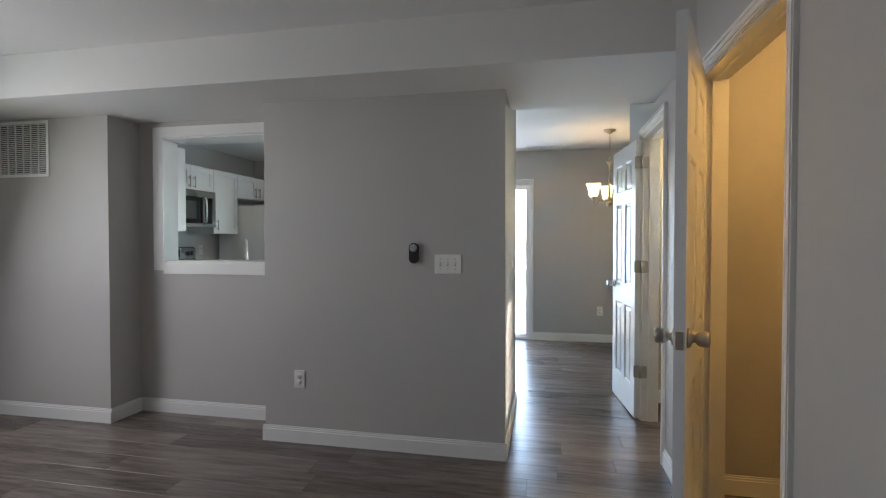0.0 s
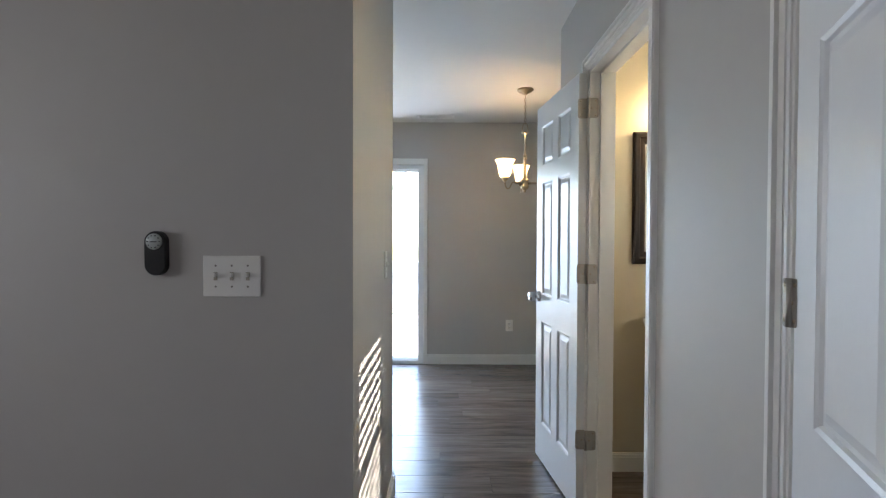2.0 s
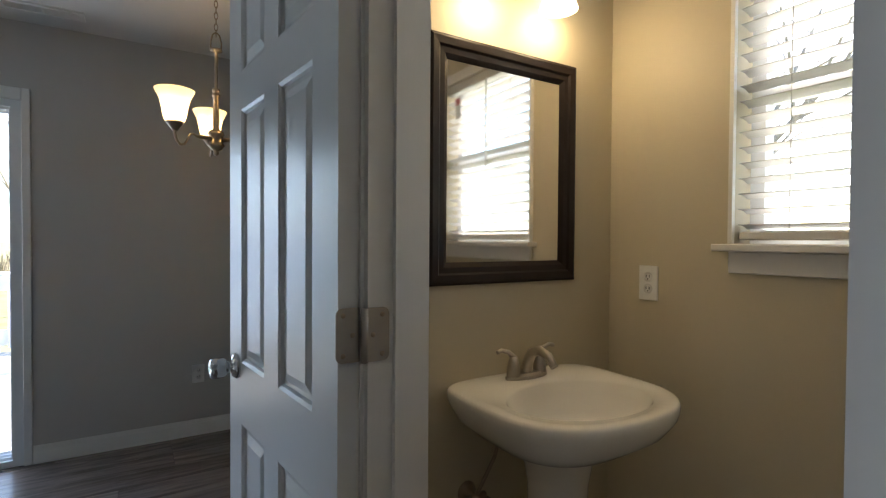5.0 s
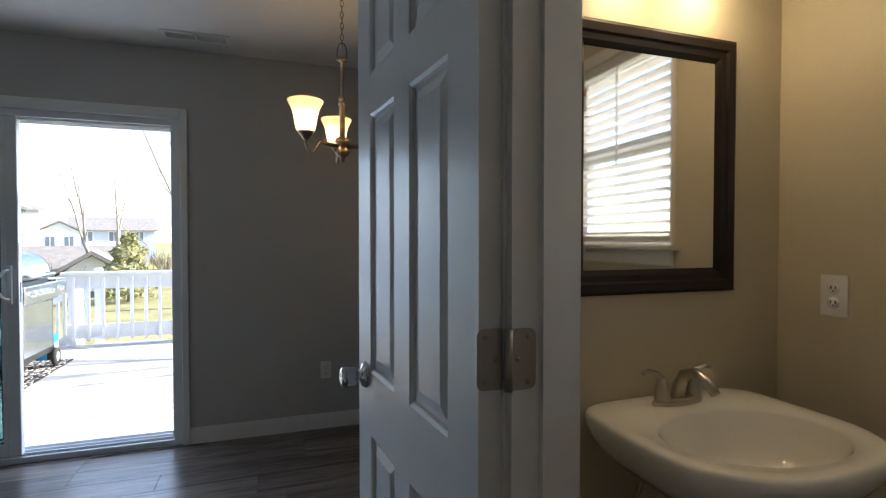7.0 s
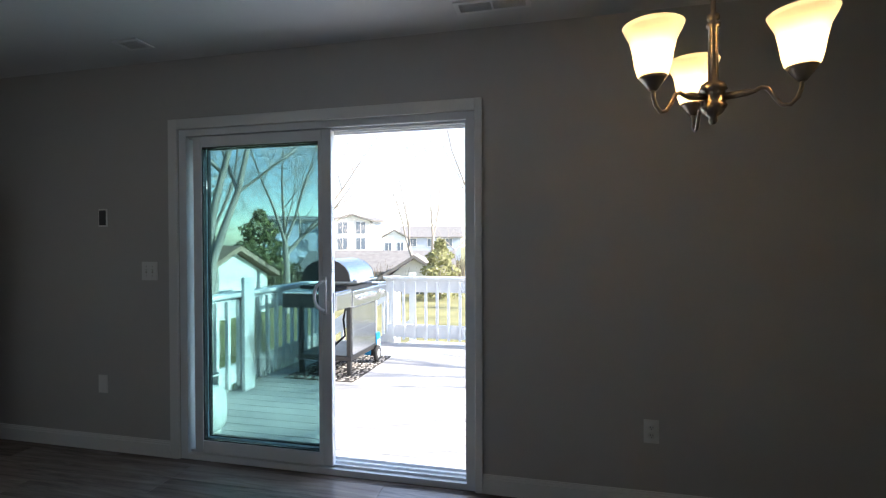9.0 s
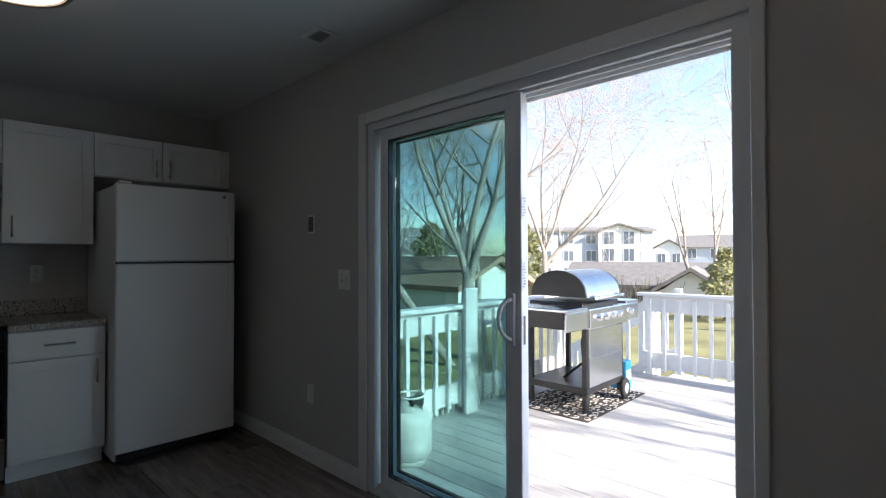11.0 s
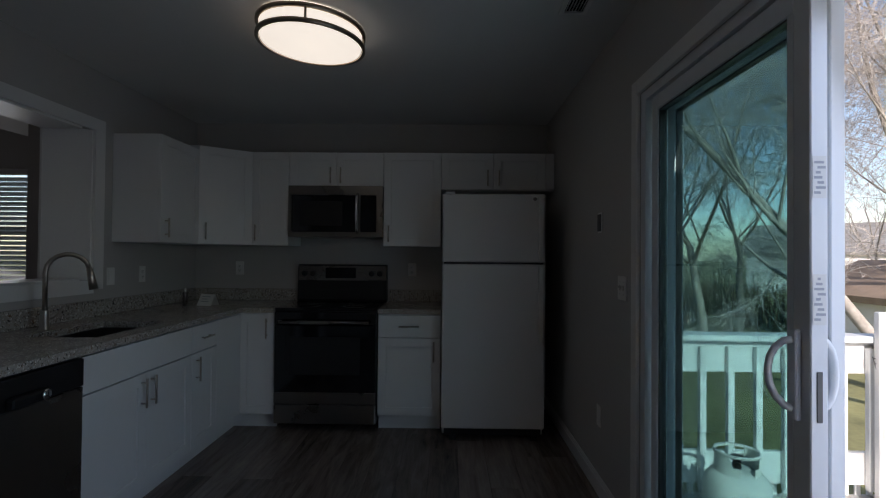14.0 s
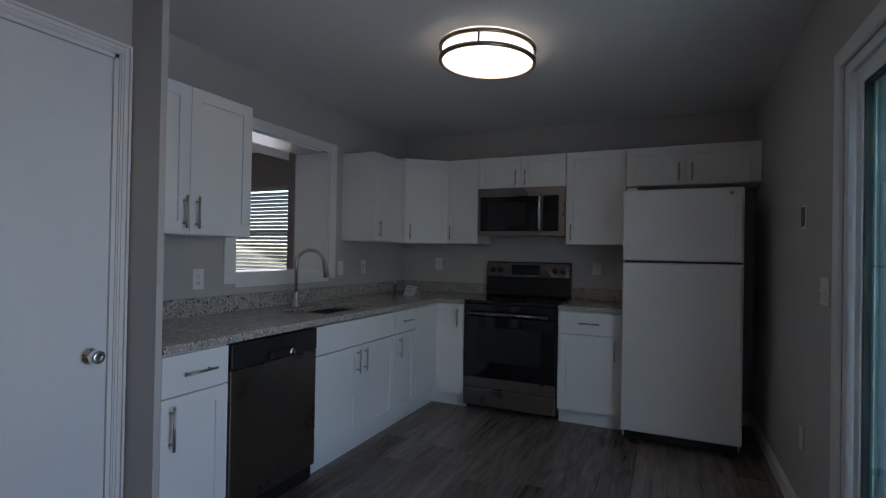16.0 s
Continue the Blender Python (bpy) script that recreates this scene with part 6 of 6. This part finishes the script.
bare_tree(x, y, 13.0, 17, (0, 0), [(-0.8, 0, 0.8, 1.0), (0.1, 0, 1.0, 1.0), (0.5, 0.2, 0.8, 1.0)], (3, 5, 5, 4, 3, 1), "bare tree with low spreading boughs", 0.0120, trunk_part=0.28)
for px, dist, hgt, seed, side, lab in (
        (560, 16.0, 13.0, 29, 0.1, "bare tree with dense drooping twigs"),
        (330, 15.0, 12.0, 37, 0.33, "bare tree with arching limbs"),
        (1480, 34.0, 10.0, 41, 0, "distant bare tree behind the houses"),
        (1210, 40.0, 8.5, 43, 0, "distant bare tree before the houses"),
        (830, 30.0, 11.0, 45, 0, "distant bare tree beyond the lawn")):
    x, y = spread(0, px, dist)
    bare_tree(x, y, hgt, seed, view_lean(side), (), (3, 4, 5, 4, 3, 1), lab)
# the trees whose branches throw streaks of shade over the deck
for x, y, hgt, seed in ((9.5, 7.3, 12.5, 55), (12.5, 10.2, 14.0, 57)):
    bare_tree(x, y, hgt, seed, (0, 0), (), (4, 5, 4, 3), "bare tree beside the house", 0.018, 0.011)
for px, dist, hgt, rad_, seed in ((1040, 30, 4.8, 2.4, 1), (1440, 19, 3.0, 1.3, 2), (870, 34, 5.0, 2.5, 3)):
    x, y = spread(0, px, dist)
    evergreen(x, y, hgt, rad_, seed, "olive-green evergreen bush with an uneven outline")

for x, y, hgt, seed, lean in ((-14.5, 12.2, 14.0, 61, (0.25, -0.2)), (-18.5, 15.5, 14.0, 63, (0.1, 0.1)), (-15.0, 19.5, 13.0, 65, (0.2, 0)), (-11.0, 17.5, 14.0, 67, (-0.1, 0.1)), (-17, 9.5, 12.0, 71, (0.1, 0.2)), (-12.5, 8.0, 12.0, 73, (0.2, 0.3))):
    bare_tree(x, y, hgt, seed, lean, (), (4, 5, 5, 4, 4, 1), "bare tree with drooping twigs beyond the railing", 0.0105, 0.005, droop=0.4, wide=0.9)
for k in range(14):
    rr = random.Random(100 + k)
    bare_tree(-14 - rr.uniform(0, 9), 5 + k * 1.25 + rr.uniform(-1, 1), rr.uniform(3.2, 5.0), 200 + k, (rr.uniform(-0.3, 0.3), rr.uniform(-0.3, 0.3)), (), (4, 4, 4, 3, 2), "brown bare shrub at the edge of the lawn", 0.012, 0.006, wide=1.0, name="shrub")

# brush along the far edge of the lawn
rnd = random.Random(9)
bm = bmesh.new()
for k in range(9000):
    px = rnd.uniform(60, 1560)
    dist = rnd.uniform(22, 46)
    x, y = spread(0, px, dist)
    hh = rnd.uniform(0.3, 1.5)
    dx, dy = rnd.uniform(-0.6, 0.6), rnd.uniform(-0.6, 0.6)
    w = rnd.uniform(0.015, 0.035)
    p = Vector((x, y, GZ + rnd.uniform(-0.05, 0.4)))
    q = p + Vector((dx, dy, hh))
    s = Vector((dy, -dx, 0.1)).normalized() * w
    bm.faces.new([bm.verts.new(v) for v in (p - s, p + s, q + s * 0.3, q - s * 0.3)])
tagged(link("hedge_brush", bm, SHRUB), "brown tangle of bare brush along the lawns", "brush", kind="stuff")

# ---- floor planks and deck boards ----
floor_ob = bpy.data.objects["floor"]
PW, PL = 0.182, 1.22


def board_mesh(name, w, l, t, material, bevel):
    bm = bx(0, l, 0, w, -t, 0)
    up_ = [e for e in bm.edges if all(v.co.z > -1e-6 for v in e.verts)]
    bmesh.ops.bevel(bm, geom=up_, offset=bevel, segments=1, affect="EDGES")
    me = bpy.data.meshes.new(name)
    bm.to_mesh(me)
    bm.free()
    me.materials.append(material)
    return me


meshes = {}
rnd = random.Random(4)
y = -3.52
while y < 5.45:
    x = -3.97 - rnd.uniform(0.1, 1.1)
    while x < 2.07:
        x0, x1 = max(x, -3.97), min(x + PL, 2.07)
        if y > -1.80 or x0 < 0.92:
            if x1 - x0 > 0.05:
                wid = min(PW, 5.45 - y) - 0.0012
                key = (round(x1 - x0, 2), round(wid, 3))
                if key not in meshes:
                    meshes[key] = board_mesh("plank", wid, key[0] - 0.0012, 0.0055, FLOOR, 0.0009)
                p = new("plank", meshes[key])
                p.parent = floor_ob
                p.matrix_basis = Matrix.Translation((x0, y, 0))
        x += PL
    y += PW
dm = board_mesh("deck_board", 0.138, 7.86, 0.028, DECK, 0.003)
k = 0
while 5.605 + k * 0.143 + 0.138 < 9.79:
    p = new("deck_board", dm)
    p.parent = dk
    p.matrix_basis = Matrix.Translation((-2.68, 5.605 + k * 0.143, DZ))
    k += 1
